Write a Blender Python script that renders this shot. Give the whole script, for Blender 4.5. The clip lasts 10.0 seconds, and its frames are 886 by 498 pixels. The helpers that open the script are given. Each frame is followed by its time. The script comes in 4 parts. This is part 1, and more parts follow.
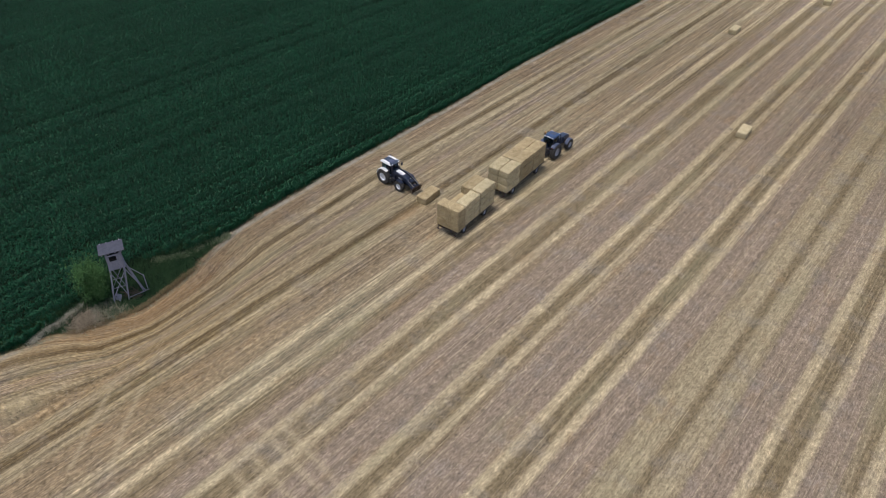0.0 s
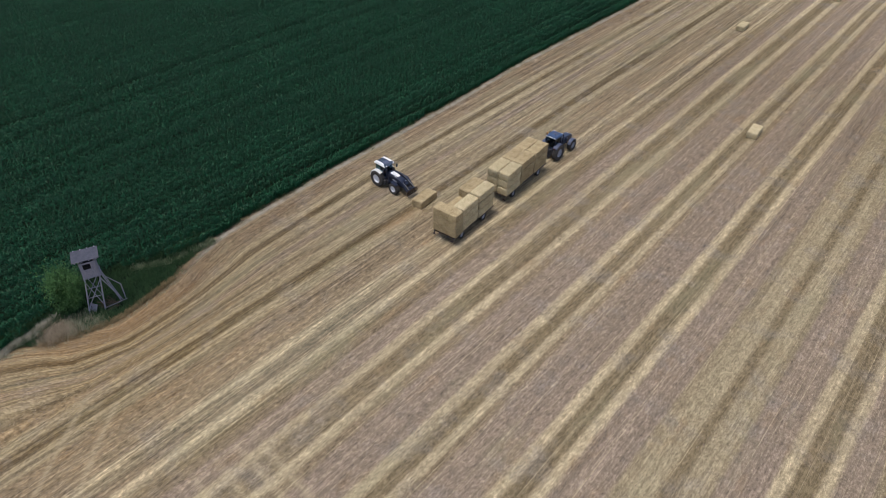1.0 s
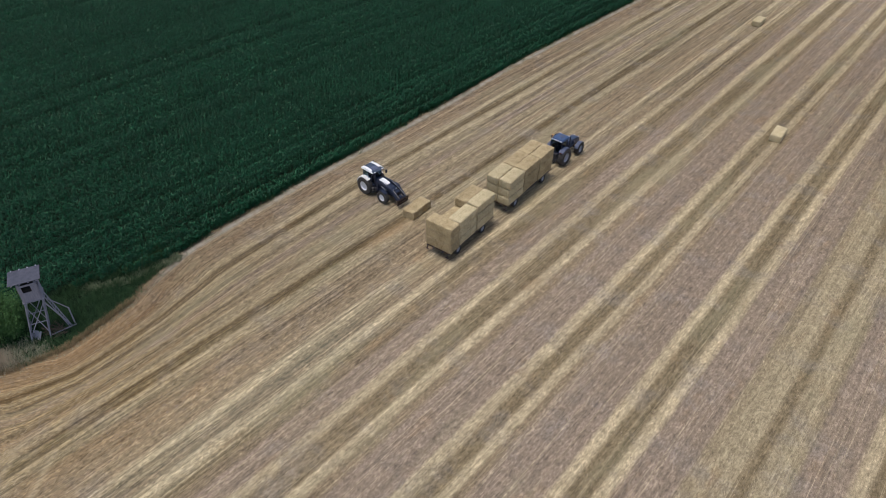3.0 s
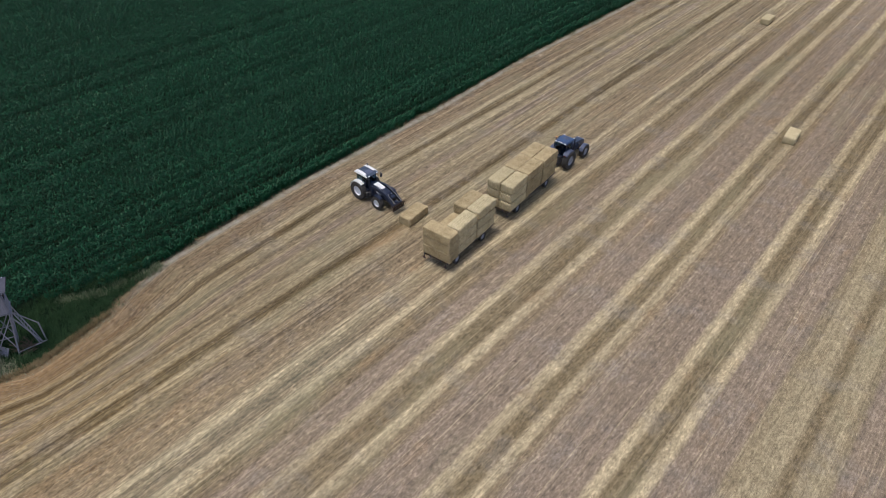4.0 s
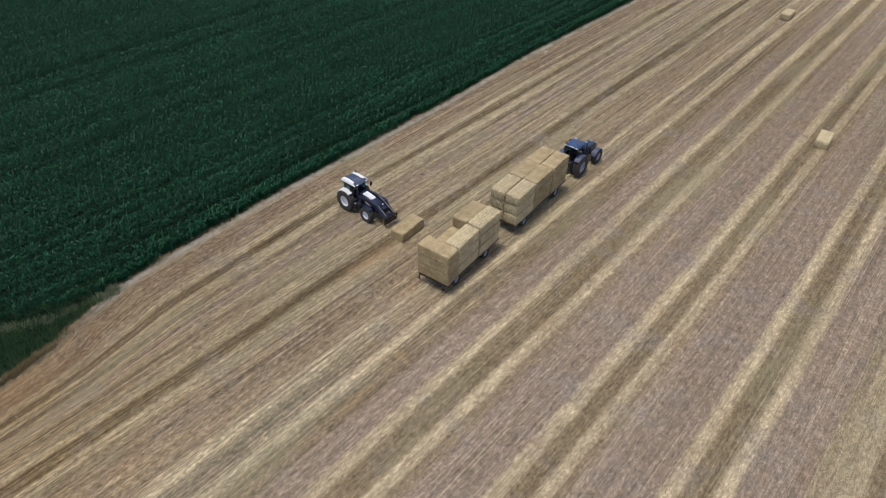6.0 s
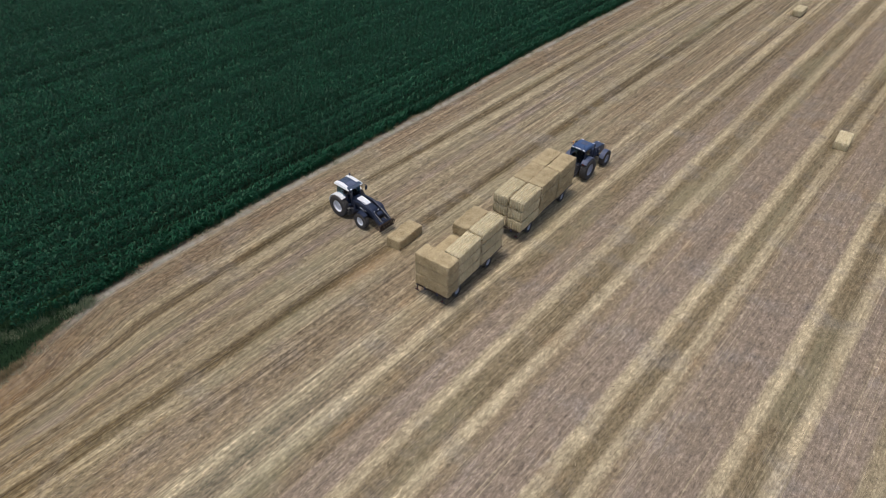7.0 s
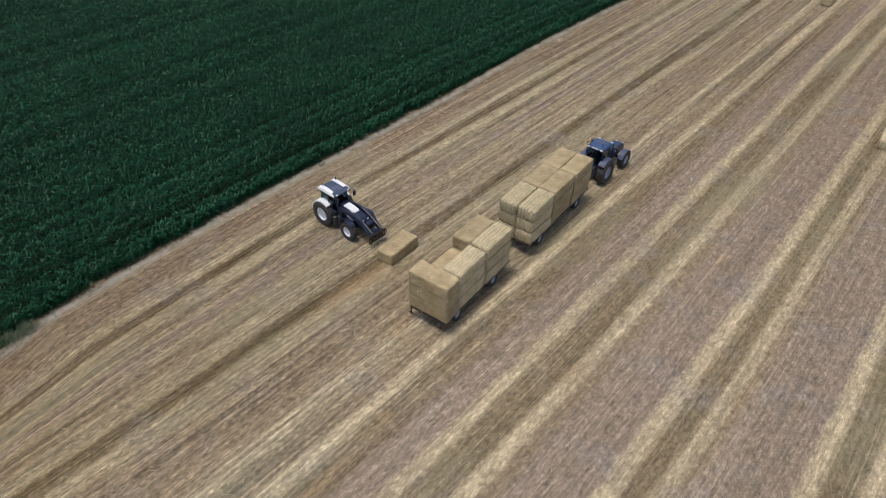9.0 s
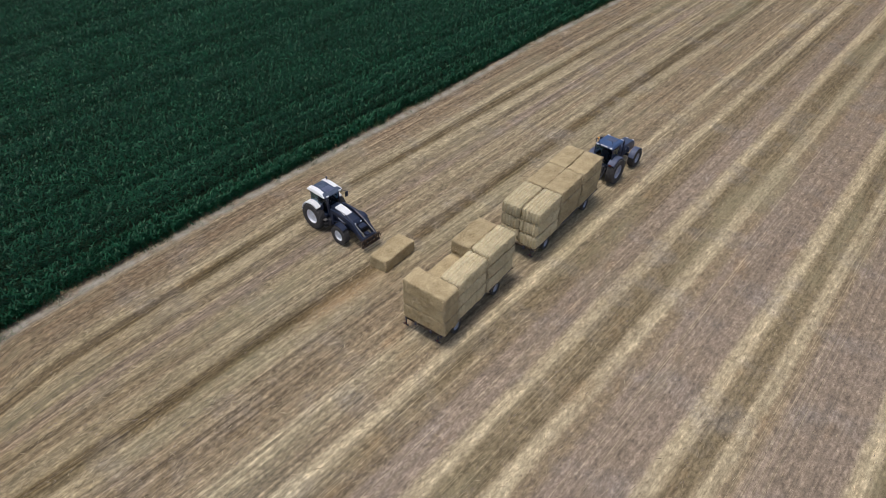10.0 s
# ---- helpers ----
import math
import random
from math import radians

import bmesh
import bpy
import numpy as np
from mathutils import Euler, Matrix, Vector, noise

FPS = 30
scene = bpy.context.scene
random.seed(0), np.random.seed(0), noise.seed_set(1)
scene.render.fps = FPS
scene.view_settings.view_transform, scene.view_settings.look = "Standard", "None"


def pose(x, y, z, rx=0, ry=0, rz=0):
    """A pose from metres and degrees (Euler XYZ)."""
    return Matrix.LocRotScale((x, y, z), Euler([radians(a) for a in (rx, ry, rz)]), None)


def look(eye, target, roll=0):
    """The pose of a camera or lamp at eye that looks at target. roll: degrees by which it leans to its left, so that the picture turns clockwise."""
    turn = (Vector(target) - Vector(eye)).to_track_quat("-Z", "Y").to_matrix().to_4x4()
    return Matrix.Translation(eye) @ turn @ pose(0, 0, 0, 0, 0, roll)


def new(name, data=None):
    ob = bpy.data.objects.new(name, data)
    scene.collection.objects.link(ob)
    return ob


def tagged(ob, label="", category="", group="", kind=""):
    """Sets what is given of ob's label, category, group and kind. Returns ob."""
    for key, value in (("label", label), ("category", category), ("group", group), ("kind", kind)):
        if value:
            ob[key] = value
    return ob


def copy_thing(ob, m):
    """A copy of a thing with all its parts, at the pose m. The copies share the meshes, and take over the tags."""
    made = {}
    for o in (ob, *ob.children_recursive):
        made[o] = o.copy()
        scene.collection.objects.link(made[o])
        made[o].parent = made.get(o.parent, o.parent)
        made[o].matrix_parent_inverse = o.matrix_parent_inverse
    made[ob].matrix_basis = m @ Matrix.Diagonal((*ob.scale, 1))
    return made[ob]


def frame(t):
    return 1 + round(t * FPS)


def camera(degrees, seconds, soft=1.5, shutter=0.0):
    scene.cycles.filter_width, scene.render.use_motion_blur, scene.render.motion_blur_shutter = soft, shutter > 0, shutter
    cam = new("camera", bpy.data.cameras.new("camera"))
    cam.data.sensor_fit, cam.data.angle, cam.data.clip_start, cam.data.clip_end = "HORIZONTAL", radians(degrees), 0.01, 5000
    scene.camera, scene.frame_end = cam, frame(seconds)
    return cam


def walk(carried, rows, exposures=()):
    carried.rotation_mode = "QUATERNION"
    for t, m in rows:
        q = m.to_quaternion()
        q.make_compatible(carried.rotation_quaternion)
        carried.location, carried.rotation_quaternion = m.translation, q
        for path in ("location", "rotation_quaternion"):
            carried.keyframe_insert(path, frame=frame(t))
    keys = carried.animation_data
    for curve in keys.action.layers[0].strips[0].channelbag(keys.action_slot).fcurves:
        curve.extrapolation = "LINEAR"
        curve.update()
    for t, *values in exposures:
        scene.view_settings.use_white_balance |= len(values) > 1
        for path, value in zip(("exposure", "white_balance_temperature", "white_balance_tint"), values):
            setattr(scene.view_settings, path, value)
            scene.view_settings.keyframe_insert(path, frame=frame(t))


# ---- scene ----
# ---- camera and walk ----
cam = camera(66.0, 10.0, soft=0.8)
PATH = [
    (0.0, 0.000, 0.000, 39.000, 50.933, -1.082, 40.599),
    (0.5, -0.826, 1.253, 38.209, 50.885, -1.099, 40.629),
    (1.0, -1.673, 2.478, 37.424, 50.858, -1.125, 40.639),
    (1.5, -2.535, 3.676, 36.644, 50.848, -1.158, 40.632),
    (2.0, -3.411, 4.849, 35.870, 50.853, -1.196, 40.611),
    (2.5, -4.297, 6.000, 35.102, 50.871, -1.238, 40.580),
    (3.2, -5.548, 7.575, 34.035, 50.911, -1.299, 40.522),
    (4.0, -6.983, 9.332, 32.826, 50.973, -1.370, 40.446),
    (4.5, -7.876, 10.409, 32.076, 51.014, -1.411, 40.398),
    (5.0, -8.763, 11.473, 31.331, 51.056, -1.448, 40.353),
    (5.5, -9.641, 12.525, 30.589, 51.094, -1.479, 40.315),
    (6.2, -10.847, 13.982, 29.556, 51.138, -1.511, 40.277),
    (7.0, -12.184, 15.629, 28.384, 51.166, -1.525, 40.265),
    (7.5, -12.990, 16.653, 27.655, 51.167, -1.518, 40.280),
    (8.0, -13.771, 17.674, 26.928, 51.152, -1.498, 40.315),
    (8.5, -14.523, 18.694, 26.204, 51.118, -1.464, 40.374),
    (9.0, -15.242, 19.716, 25.482, 51.064, -1.412, 40.459),
    (9.5, -15.926, 20.741, 24.762, 50.986, -1.343, 40.573),
    (10.0, -16.571, 21.771, 24.043, 50.883, -1.254, 40.719),
]
EXPOSURE = [(0.0, 0.0), (10.0, 0.0)]
walk(cam, [(t, pose(x, y, z, rx, ry, rz)) for t, x, y, z, rx, ry, rz in PATH], EXPOSURE)

# ---- light: veiled sun high over the crop, wide soft sky ----
SUN_FROM = Vector((-0.10, -0.17, 0.975)).normalized()
world = bpy.data.worlds.new("sky")
scene.world = world
world.use_nodes = True
wn = world.node_tree.nodes
sky = wn.new("ShaderNodeTexSky")
sky.sky_type = "NISHITA"
sky.sun_disc = False
sky.sun_elevation = math.asin(SUN_FROM.z)
sky.sun_rotation = math.atan2(SUN_FROM.x, SUN_FROM.y)
sky.air_density = 1.0
sky.dust_density = 4.0
world.node_tree.links.new(sky.outputs[0], wn["Background"].inputs[0])
wn["Background"].inputs[1].default_value = 0.138
sun_data = bpy.data.lights.new("sun", "SUN")
sun_data.energy = 1.6
sun_data.angle = radians(8)
sun_data.color = (1.0, 0.95, 0.88)
sun = new("sun", sun_data)
sun.matrix_world = look(SUN_FROM * 100, (0, 0, 0))


# ---- materials ----
class Nodes:
    """A material under construction; colours and factors are sockets or constants."""

    def __init__(self, name, rough=0.8, metal=0.0, spec=0.3):
        self.mat = bpy.data.materials.new(name)
        self.mat.use_nodes = True
        self.tree = self.mat.node_tree
        self.bsdf = self.tree.nodes["Principled BSDF"]
        self.put("Roughness", rough)
        self.put("Metallic", metal)
        self.put("Specular IOR Level", spec)

    def node(self, kind):
        return self.tree.nodes.new("ShaderNode" + kind)

    def feed(self, socket, value):
        if isinstance(value, bpy.types.NodeSocket):
            self.tree.links.new(value, socket)
        elif isinstance(value, (tuple, list)) and len(value) == 3 and socket.type == "RGBA":
            socket.default_value = (*value, 1)
        else:
            socket.default_value = value

    def put(self, name, value):
        self.feed(self.bsdf.inputs[name], value)

    def coords(self, kind="Object", scale=(1, 1, 1)):
        c = self.node("TexCoord").outputs[kind]
        m = self.node("Mapping")
        self.feed(m.inputs["Vector"], c)
        m.inputs["Scale"].default_value = scale
        return m.outputs[0]

    def noise(self, vec, scale=1.0, detail=3.0, rough=0.55):
        n = self.node("TexNoise")
        self.feed(n.inputs["Vector"], vec)
        n.inputs["Scale"].default_value = scale
        n.inputs["Detail"].default_value = detail
        n.inputs["Roughness"].default_value = rough
        return n.outputs[0]

    def ramp(self, fac, stops, mode="LINEAR"):
        n = self.node("ValToRGB")
        n.color_ramp.interpolation = mode
        el = n.color_ramp.elements
        while len(el) < len(stops):
            el.new(0.5)
        for e, (p, c) in zip(el, stops):
            e.position = p
            e.color = (c, c, c, 1) if isinstance(c, (int, float)) else (*c, 1)
        self.feed(n.inputs[0], fac)
        return n.outputs[0]

    def mix(self, fac, a, b, blend="MIX"):
        n = self.node("Mix")
        n.data_type, n.blend_type = "RGBA", blend
        self.feed(n.inputs[0], fac)
        self.feed(n.inputs[6], a)
        self.feed(n.inputs[7], b)
        return n.outputs[2]

    def calc(self, op, a, b=0.0, c=0.0):
        n = self.node("Math")
        n.operation = op
        for s, v in zip(n.inputs, (a, b, c)):
            self.feed(s, v)
        return n.outputs[0]

    def bump(self, height, dist=0.02, strength=0.6):
        n = self.node("Bump")
        n.inputs["Strength"].default_value = strength
        n.inputs["Distance"].default_value = dist
        self.feed(n.inputs["Height"], height)
        self.put("Normal", n.outputs[0])


def grained(name, dark, light, scale=8.0, rough=0.7, metal=0.0, spec=0.3, bump=0.0, fine=6.0, stretch=(1, 1, 1), vary=0.0):
    """Two tones mixed by coarse and fine noise, with relief and an optional shift from object to object."""
    m = Nodes(name, rough, metal, spec)
    v = m.coords("Object", stretch)
    a, b = m.noise(v, scale), m.noise(v, scale * fine, 2.0)
    f = m.calc("MULTIPLY_ADD", a, 0.6, m.calc("MULTIPLY", b, 0.5))
    col = m.mix(m.ramp(f, [(0.3, 0.0), (0.75, 1.0)]), dark, light)
    if vary:
        r = m.node("ObjectInfo").outputs["Random"]
        s = m.calc("MULTIPLY_ADD", r, 2 * vary, 1 - vary)
        col = m.mix(1.0, col, m.mix(s, (0, 0, 0), (1, 1, 1)), "MULTIPLY")
    m.put("Base Color", col)
    m.put("Roughness", m.calc("MULTIPLY_ADD", b, 0.25, rough - 0.12))
    if bump:
        m.bump(f, bump)
    return m.mat


# rows across the stubble, each by its far side in metres and its tone
STUBBLE, OLIVE, PALE, TAN = (0.248, 0.195, 0.149), (0.182, 0.143, 0.085), (0.442, 0.367, 0.238), (0.226, 0.174, 0.112)
RUST, DIM, DUN, PEAT = (0.180, 0.130, 0.084), (0.270, 0.221, 0.141), (0.152, 0.122, 0.081), (0.100, 0.075, 0.038)
CREAM = (0.318, 0.267, 0.172)
ROW_ENDS = [
    (-45.7, RUST), (-44.95, TAN), (-44.2, CREAM), (-43.35, PEAT), (-42.4, CREAM), (-41.95, DUN), (-41.55, DIM), (-40.7, STUBBLE), (-39.4, DIM),
    (-38.9, TAN), (-37.85, CREAM), (-36.85, PEAT), (-35.85, CREAM), (-32.6, TAN), (-31.95, PALE), (-31.4, DIM), (-30.55, TAN), (-29.75, PALE),
    (-28.9, OLIVE), (-28.3, TAN), (-26.8, STUBBLE), (-26.05, PALE), (-24.45, OLIVE), (-23.7, PALE),
    (-23.0, TAN), (-20.15, STUBBLE), (-19.4, PALE), (-18.25, OLIVE), (-17.6, PALE), (-17.1, TAN), (-13.8, STUBBLE), (-13.1, PALE), (-11.75, OLIVE),
    (-11.0, PALE), (-8.3, STUBBLE), (-7.6, DIM), (-6.1, CREAM), (-5.3, OLIVE), (-4.1, CREAM), (-3.6, DIM), (-1.0, STUBBLE), (-0.15, PALE),
    (1.35, OLIVE), (2.0, PALE), (4.0, STUBBLE), (4.4, DIM), (5.1, OLIVE), (6.0, PALE), (9.5, STUBBLE), (10.5, PALE), (11.6, OLIVE),
    (12.6, PALE), (16.0, STUBBLE),
]
ROWS_ACROSS, row_from = [], -50.0
for row_to, row_tone in ROW_ENDS:
    ROWS_ACROSS.append((row_from, row_to, row_tone))
    row_from = row_to


def ground_material():
    m = Nodes("stubble_field", 0.95, 0.0, 0.1)
    uv = m.coords("UV")
    sep = m.node("SeparateXYZ")
    m.feed(sep.inputs[0], uv)
    world_v = m.coords("Object")
    row_v = m.coords("UV", (7.0, 0.9, 1.0))
    sway = m.noise(m.coords("UV", (0.3, 0.05, 1.0)), 1.0, 2.0)
    fray = m.noise(m.coords("UV", (2.4, 1.5, 1.0)), 1.0, 3.0, 0.6)
    r = m.calc("ADD", m.calc("MULTIPLY_ADD", sway, 0.36, -0.18), m.calc("MULTIPLY_ADD", fray, 0.24, m.calc("ADD", sep.outputs[0], -0.12)))
    col = None
    for lo, hi in ((-50.0, -34.6), (-34.6, -21.6), (-21.6, -9.8), (-9.8, 3.0), (3.0, 16.0)):
        stops = []
        for a, b, c in ROWS_ACROSS:
            if b <= lo or a >= hi:
                continue
            e = min(0.18, (b - a) * 0.22)
            stops += [((a + e - lo) / (hi - lo), c), ((b - e - lo) / (hi - lo), c)]
        stops = [(min(max(p, 0), 1), c) for p, c in stops][:32]
        part_col = m.ramp(m.calc("DIVIDE", m.calc("SUBTRACT", r, lo), hi - lo), stops)
        col = part_col if col is None else m.mix(m.calc("GREATER_THAN", r, lo), col, part_col)
    # drill lines, chopped straw and patches of thinner stubble
    lines = m.noise(row_v, 1.0, 3.0, 0.6)
    grain = m.noise(m.coords("UV", (1.0, 0.45, 1.0)), 9.0, 4.0, 0.7)
    blotch = m.noise(world_v, 0.16, 5.0, 0.6)
    col = m.mix(m.ramp(blotch, [(0.4, 0.0), (0.7, 0.32)]), col, TAN)
    cool = m.noise(world_v, 0.33, 4.0, 0.6)
    col = m.mix(m.ramp(cool, [(0.52, 0.0), (0.68, 0.42)]), col, (0.222, 0.200, 0.182))
    ruddy = m.noise(m.coords("UV", (0.6, 0.25, 1.0)), 1.0, 4.0, 0.6)
    col = m.mix(m.ramp(ruddy, [(0.58, 0.0), (0.70, 0.4)]), col, (0.262, 0.175, 0.095))
    scores = m.noise(m.coords("UV", (3.4, 0.006, 1.0)), 1.0, 2.0, 0.5)
    col = m.mix(m.ramp(scores, [(0.565, 0.0), (0.585, 0.5), (0.60, 0.0)]), col, PALE)
    streak = m.noise(m.coords("UV", (2.2, 0.03, 1.0)), 1.0, 4.0, 0.65)
    thin = m.noise(m.coords("UV", (7.0, 0.05, 1.0)), 1.0, 3.0, 0.6)
    # the headland is more streaked than the open field
    streaky = m.ramp(m.calc("MULTIPLY_ADD", r, 1 / 66, 50 / 66), [(0.29, 1.0), (0.37, 0.15)])
    col = m.mix(m.calc("MULTIPLY", streaky, m.ramp(streak, [(0.53, 0.0), (0.60, 0.34)])), col, CREAM)
    col = m.mix(m.calc("MULTIPLY", streaky, m.ramp(streak, [(0.42, 0.6), (0.47, 0.0)])), col, DUN)
    tone = m.calc("ADD", m.calc("MULTIPLY", lines, 0.5), m.calc("MULTIPLY", grain, 0.95))
    shade = m.ramp(tone, [(0.45, 0.68), (0.72, 1.0), (0.98, 1.36)])
    clump = m.noise(m.coords("UV", (1.0, 0.6, 1.0)), 3.6, 3.0, 0.65)
    col = m.mix(1.0, col, m.ramp(clump, [(0.3, 0.86), (0.5, 1.0), (0.7, 1.14)]), "MULTIPLY")
    # combed strokes of straw along the rows, from long swathes down to single stalks
    for across, along, lo, hi in ((1.1, 0.03, 0.86, 1.14), (2.6, 0.9, 0.84, 1.17), (4.0, 1.5, 0.84, 1.17), (6.0, 2.8, 0.85, 1.16), (9.5, 0.75, 0.90, 1.10), (7.5, 3.6, 0.84, 1.18), (14.0, 9.0, 0.86, 1.15)):
        stroke = m.noise(m.coords("UV", (across, along, 1.0)), 1.0, 3.0, 0.6)
        col = m.mix(1.0, col, m.ramp(stroke, [(0.31, lo), (0.5, 1.0), (0.69, hi)]), "MULTIPLY")
    for across, along, lo, hi in ((5.0, 0.07, 0.72, 1.28), (3.2, 0.5, 0.86, 1.14), (9.0, 3.2, 0.76, 1.24)):
        stroke = m.noise(m.coords("UV", (across, along, 1.0)), 1.0, 3.0, 0.6)
        col = m.mix(streaky, col, m.mix(1.0, col, m.ramp(stroke, [(0.33, lo), (0.5, 1.0), (0.67, hi)]), "MULTIPLY"))
    fresh_node = m.node("Attribute")
    fresh_node.attribute_name = "fresh"
    pale_strokes = m.ramp(m.noise(m.coords("UV", (4.5, 0.16, 1.0)), 1.0, 4.0, 0.65), [(0.36, 0.35), (0.62, 1.0)])
    col = m.mix(m.calc("MULTIPLY", fresh_node.outputs["Fac"], pale_strokes), col, m.mix(1.0, col, (0.016, 0.030, 0.026), "ADD"))
    # brown is a straw tone and also painted shade over the far stubble
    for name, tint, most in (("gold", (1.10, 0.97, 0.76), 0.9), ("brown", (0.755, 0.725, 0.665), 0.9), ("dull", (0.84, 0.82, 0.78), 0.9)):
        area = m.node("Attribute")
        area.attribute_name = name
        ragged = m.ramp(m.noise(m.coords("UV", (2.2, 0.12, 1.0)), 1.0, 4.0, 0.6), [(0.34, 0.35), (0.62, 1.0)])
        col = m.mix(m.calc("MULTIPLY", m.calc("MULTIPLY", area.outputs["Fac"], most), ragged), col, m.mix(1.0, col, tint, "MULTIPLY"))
    worn_node = m.node("Attribute")
    worn_node.attribute_name = "worn"
    col = m.mix(m.calc("MULTIPLY", worn_node.outputs["Fac"], 0.6), col, (0.30, 0.195, 0.10))
    regrowth = m.noise(m.coords("UV", (0.35, 0.07, 1.0)), 1.0, 4.0, 0.6)
    col = m.mix(m.ramp(regrowth, [(0.54, 0.0), (0.68, 0.34)]), col, (0.27, 0.25, 0.155))
    spill_node = m.node("Attribute")
    spill_node.attribute_name = "spill"
    col = m.mix(m.calc("MULTIPLY", spill_node.outputs["Fac"], m.ramp(clump, [(0.30, 0.45), (0.5, 1.0)])), col, PALE)
    col = m.mix(1.0, col, shade, "MULTIPLY")
    col = m.mix(1.0, col, m.ramp(thin, [(0.3, 0.84), (0.7, 1.16)]), "MULTIPLY")
    flecks = m.ramp(m.noise(m.coords("UV", (1.2, 0.8, 1.0)), 15.0, 3.0, 0.65), [(0.57, 0.0), (0.72, 0.26)])
    col = m.mix(flecks, col, (0.55, 0.45, 0.31))
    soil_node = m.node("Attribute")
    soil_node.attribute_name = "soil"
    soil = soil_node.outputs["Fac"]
    pale_node = m.node("Attribute")
    pale_node.attribute_name = "verge"
    verge = m.calc("MULTIPLY", pale_node.outputs["Fac"], m.ramp(m.noise(world_v, 0.9, 3.0), [(0.30, 0.1), (0.55, 1.0)]))
    col = m.mix(verge, col, m.mix(grain, (0.25, 0.235, 0.20), (0.42, 0.40, 0.355)))
    # near-black: the shade beneath the crop is put into the soil colour
    shaded_earth = m.mix(grain, (0.004, 0.012, 0.006), (0.010, 0.022, 0.011))
    col = m.mix(soil, col, shaded_earth)
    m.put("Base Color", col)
    m.bump(tone, 0.06, 0.7)
    return m.mat


def leaf_material(name, dark, light, rough=0.45, spec=0.4, through_light=0.0):
    """Leaves that differ singly, from clump to clump and over the field; through_light: share of light that passes."""
    m = Nodes(name, rough, 0.0, spec)
    isl = m.node("NewGeometry").outputs["Random Per Island"]
    big = m.noise(m.coords("Object"), 0.12, 4.0)
    mid = m.noise(m.coords("Object", (1.0, 1.0, 0.2)), 2.0, 2.0)
    f = m.calc("ADD", m.calc("MULTIPLY_ADD", isl, 0.45, m.calc("MULTIPLY", big, 0.6)), m.calc("MULTIPLY_ADD", mid, 0.85, -0.40))
    col = m.mix(m.ramp(f, [(0.2, 0.0), (0.7, 0.45), (0.95, 1.0)]), dark, light)
    m.put("Base Color", col)
    if through_light:
        thin = m.node("BsdfTranslucent")
        m.feed(thin.inputs["Color"], col)
        both = m.node("MixShader")
        both.inputs[0].default_value = through_light
        m.tree.links.new(m.bsdf.outputs[0], both.inputs[1])
        m.tree.links.new(thin.outputs[0], both.inputs[2])
        m.tree.links.new(both.outputs[0], m.tree.nodes["Material Output"].inputs["Surface"])
    return m.mat


def straw_material(name, dark, mid, light, twine=False):
    m = Nodes(name, 0.9, 0.0, 0.15)
    v = m.coords("Object")
    big = m.noise(v, 1.3, 3.0)
    fib = m.noise(m.coords("Object", (22, 12, 26)), 1.0, 4.0, 0.7)
    rnd = m.node("ObjectInfo").outputs["Random"]
    f = m.calc("ADD", m.calc("MULTIPLY", fib, 0.9), m.calc("MULTIPLY_ADD", big, 0.35, -0.17))
    col = m.ramp(f, [(0.3, dark), (0.5, mid), (0.72, light)])
    tint = m.mix(rnd, (0.90, 0.88, 0.84), (1.08, 1.06, 1.02))
    m.put("Base Color", m.mix(1.0, col, tint, "MULTIPLY"))
    m.bump(fib, 0.035, 0.9)
    return m.mat


